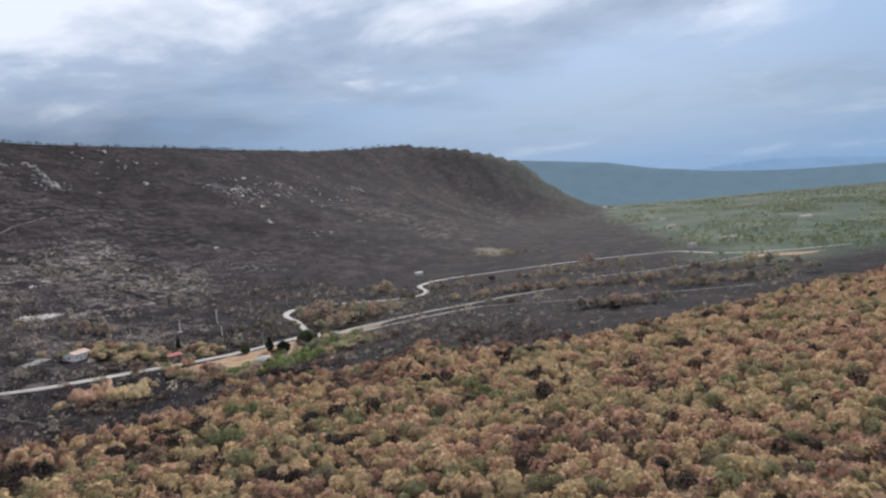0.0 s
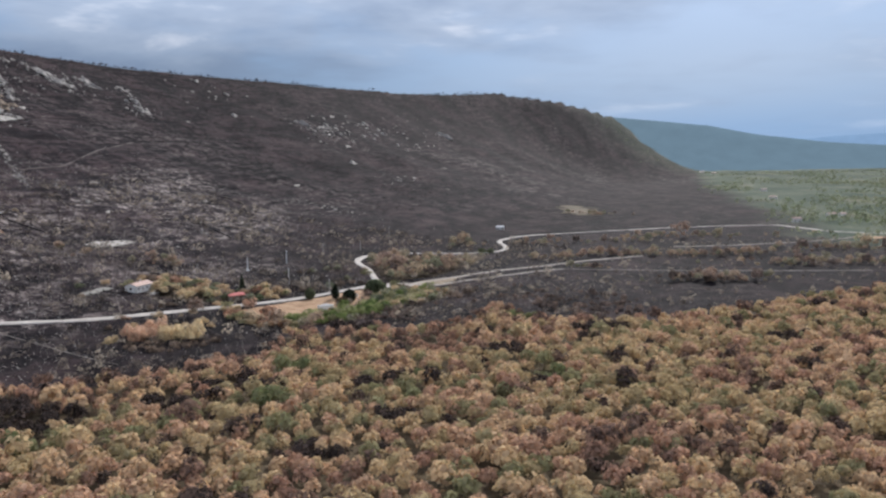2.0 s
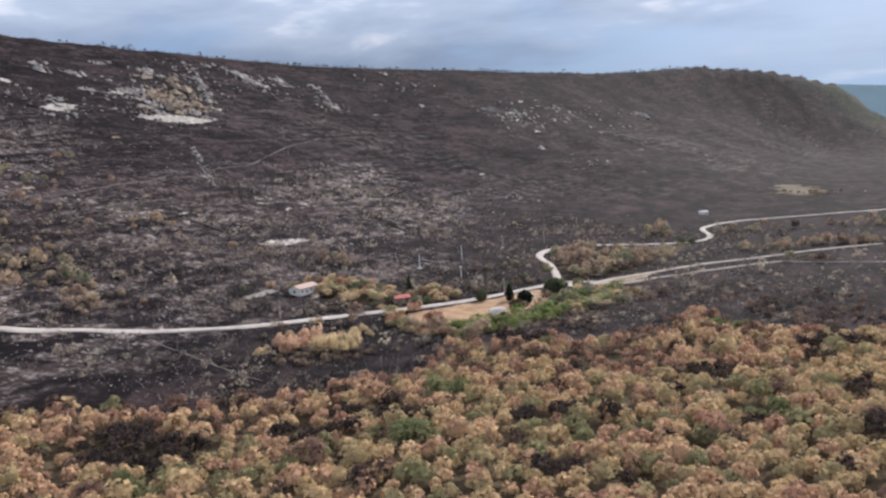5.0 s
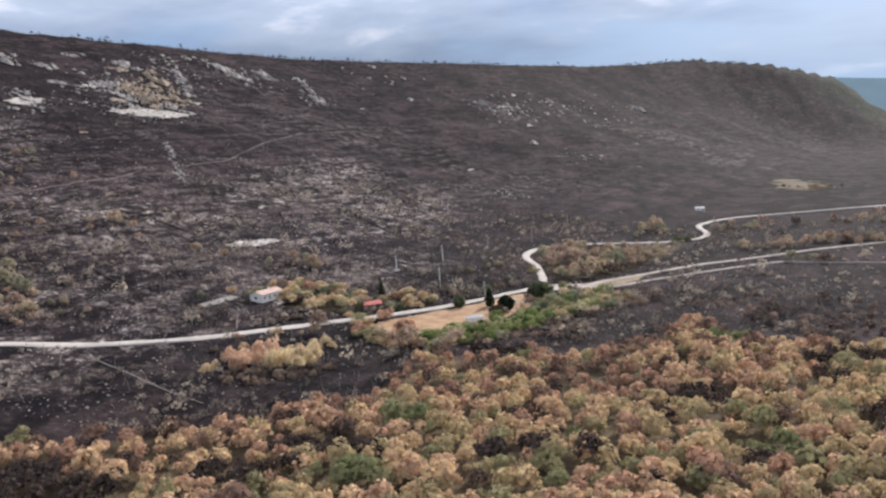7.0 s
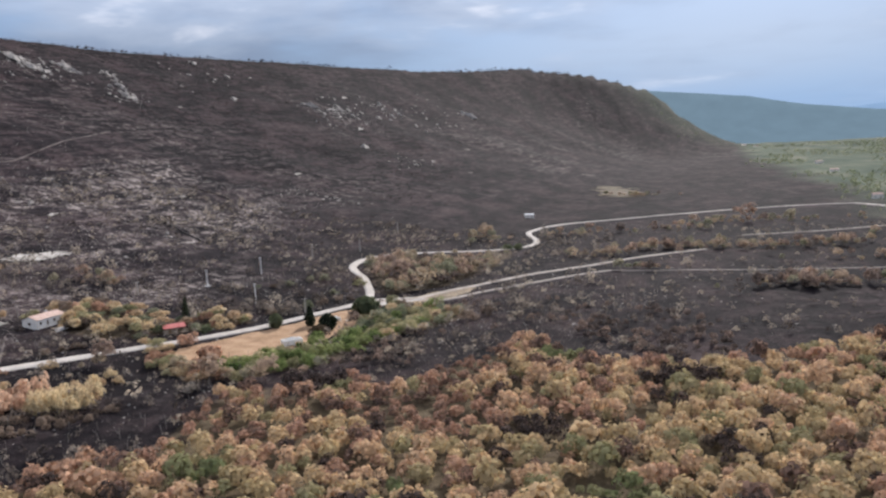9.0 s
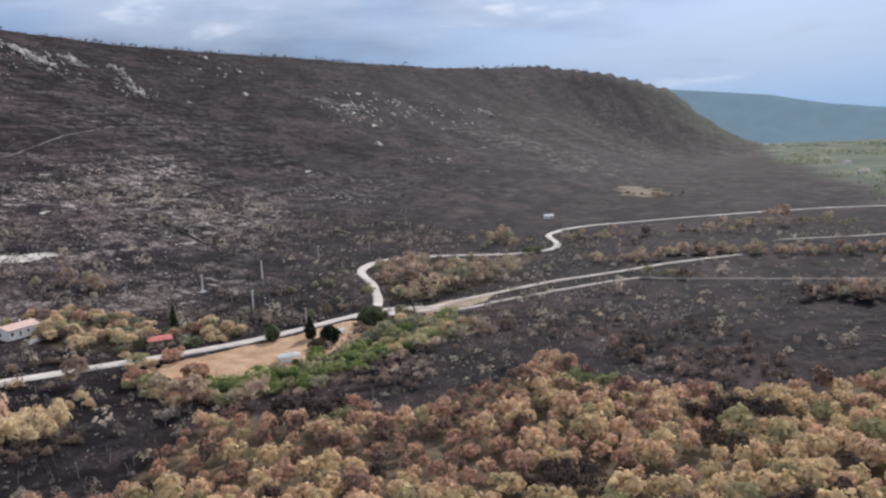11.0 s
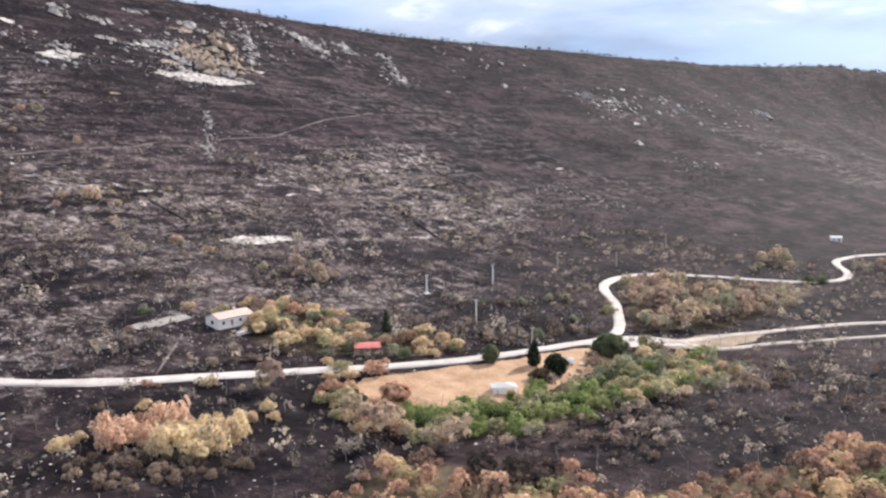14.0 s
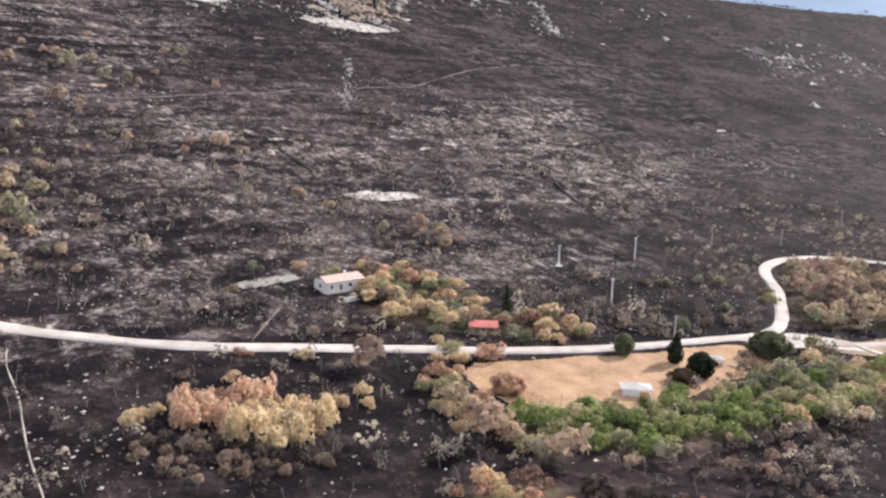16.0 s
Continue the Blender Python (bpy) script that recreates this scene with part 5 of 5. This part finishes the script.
canopy(-115, 505, 32, 8.6, 5.4, 2.5, "white canvas tent standing by the green thicket")
canopy(-107, 549, 30, 4.6, 3.4, 2.0, "small white canvas tent behind the evergreen")


def picnic_table(x, y):
    root = tagged(new("picnic_table"), "small pale picnic table on the clearing", "table")
    root.matrix_basis = pose(x, y, float(zg(x, y)) + 0.2, 0, 0, 20)
    part("tabletop", box(bmesh.new(), (1.8, 0.8, 0.06), (0, 0, 0.75), 0.01), M["canvas"], root)
    for s in (-1, 1):
        part("bench", box(bmesh.new(), (1.8, 0.28, 0.05), (0, s * 0.7, 0.45)), M["timber"], root)
        part("leg", box(bmesh.new(), (0.1, 1.6, 0.1), (s * 0.7, 0, 0.38)), M["timber"], root)
        part("post", box(bmesh.new(), (0.1, 0.1, 0.72), (s * 0.7, 0, 0.36)), M["timber"], root)


picnic_table(-102, 551)


def utility_pole(x, y, high, mat, label, footing=False):
    """A power-line pole: tapered shaft, crossarm, three insulators."""
    root = tagged(new("utility_pole"), label, "pole", "power line poles")
    root.matrix_basis = pose(x, y, float(zg(x, y)), 0, 0, 55)
    bm = bmesh.new()
    bmesh.ops.create_cone(bm, cap_ends=True, segments=10, radius1=0.40, radius2=0.26, depth=high + 0.6, matrix=Matrix.Translation((0, 0, high / 2 - 0.3)))
    part("shaft", bm, mat, root)
    arm = part("crossarm", box(bmesh.new(), (1.9, 0.12, 0.14), (0, 0, high - 0.5), 0.01), mat, root)
    for k in (-0.85, 0, 0.85):
        bm = bmesh.new()
        bmesh.ops.create_cone(bm, cap_ends=True, segments=8, radius1=0.1, radius2=0.05, depth=0.32, matrix=Matrix.Translation((k, 0, high - 0.27)))
        part("insulator", bm, M["concrete"], arm, "pale ceramic insulator")
    if footing:
        part("footing", box(bmesh.new(), (2.6, 2.0, 0.7), (0, 0, 0.15), 0.08), M["concrete"], root)


for x, y, high, pale in ((-197, 604, 9.5, True), (-159, 579, 11.0, True), (-181, 648, 10.5, True), (-126, 561, 9.0, False), (-145, 761, 9.5, False), (-135, 862, 9.5, False), (-170, 721, 9.0, False), (-220, 568, 7.0, False)):
    utility_pole(x, y, high, M["concrete"] if pale else M["pole_wood"], "pale concrete power pole standing on burnt ground" if pale else "weathered grey power pole on burnt ground", high == 9.5 and pale)

# far houses down the valley
for x, y, turn, size in ((563, 1982, 20, 14), (490, 1663, -15, 14), (429, 1198, 10, 12), (442, 1194, 30, 10), (720, 1554, 5, 22), (358, 1122, 0, 11), (684, 3185, 0, 22), (740, 3250, 25, 20)):
    house("farmhouse", x, y, turn, size, size * 0.6, 4.5, 1.8, M["old_tile"], M["plaster"], "small white farmhouse among green trees far off", False)["group"] = "farmhouses down the valley"
house("stone_hut", -25, 1034, 10, 9, 5.5, 3.0, 1.2, M["concrete"], M["plaster"], "small pale hut beside the far road", False)
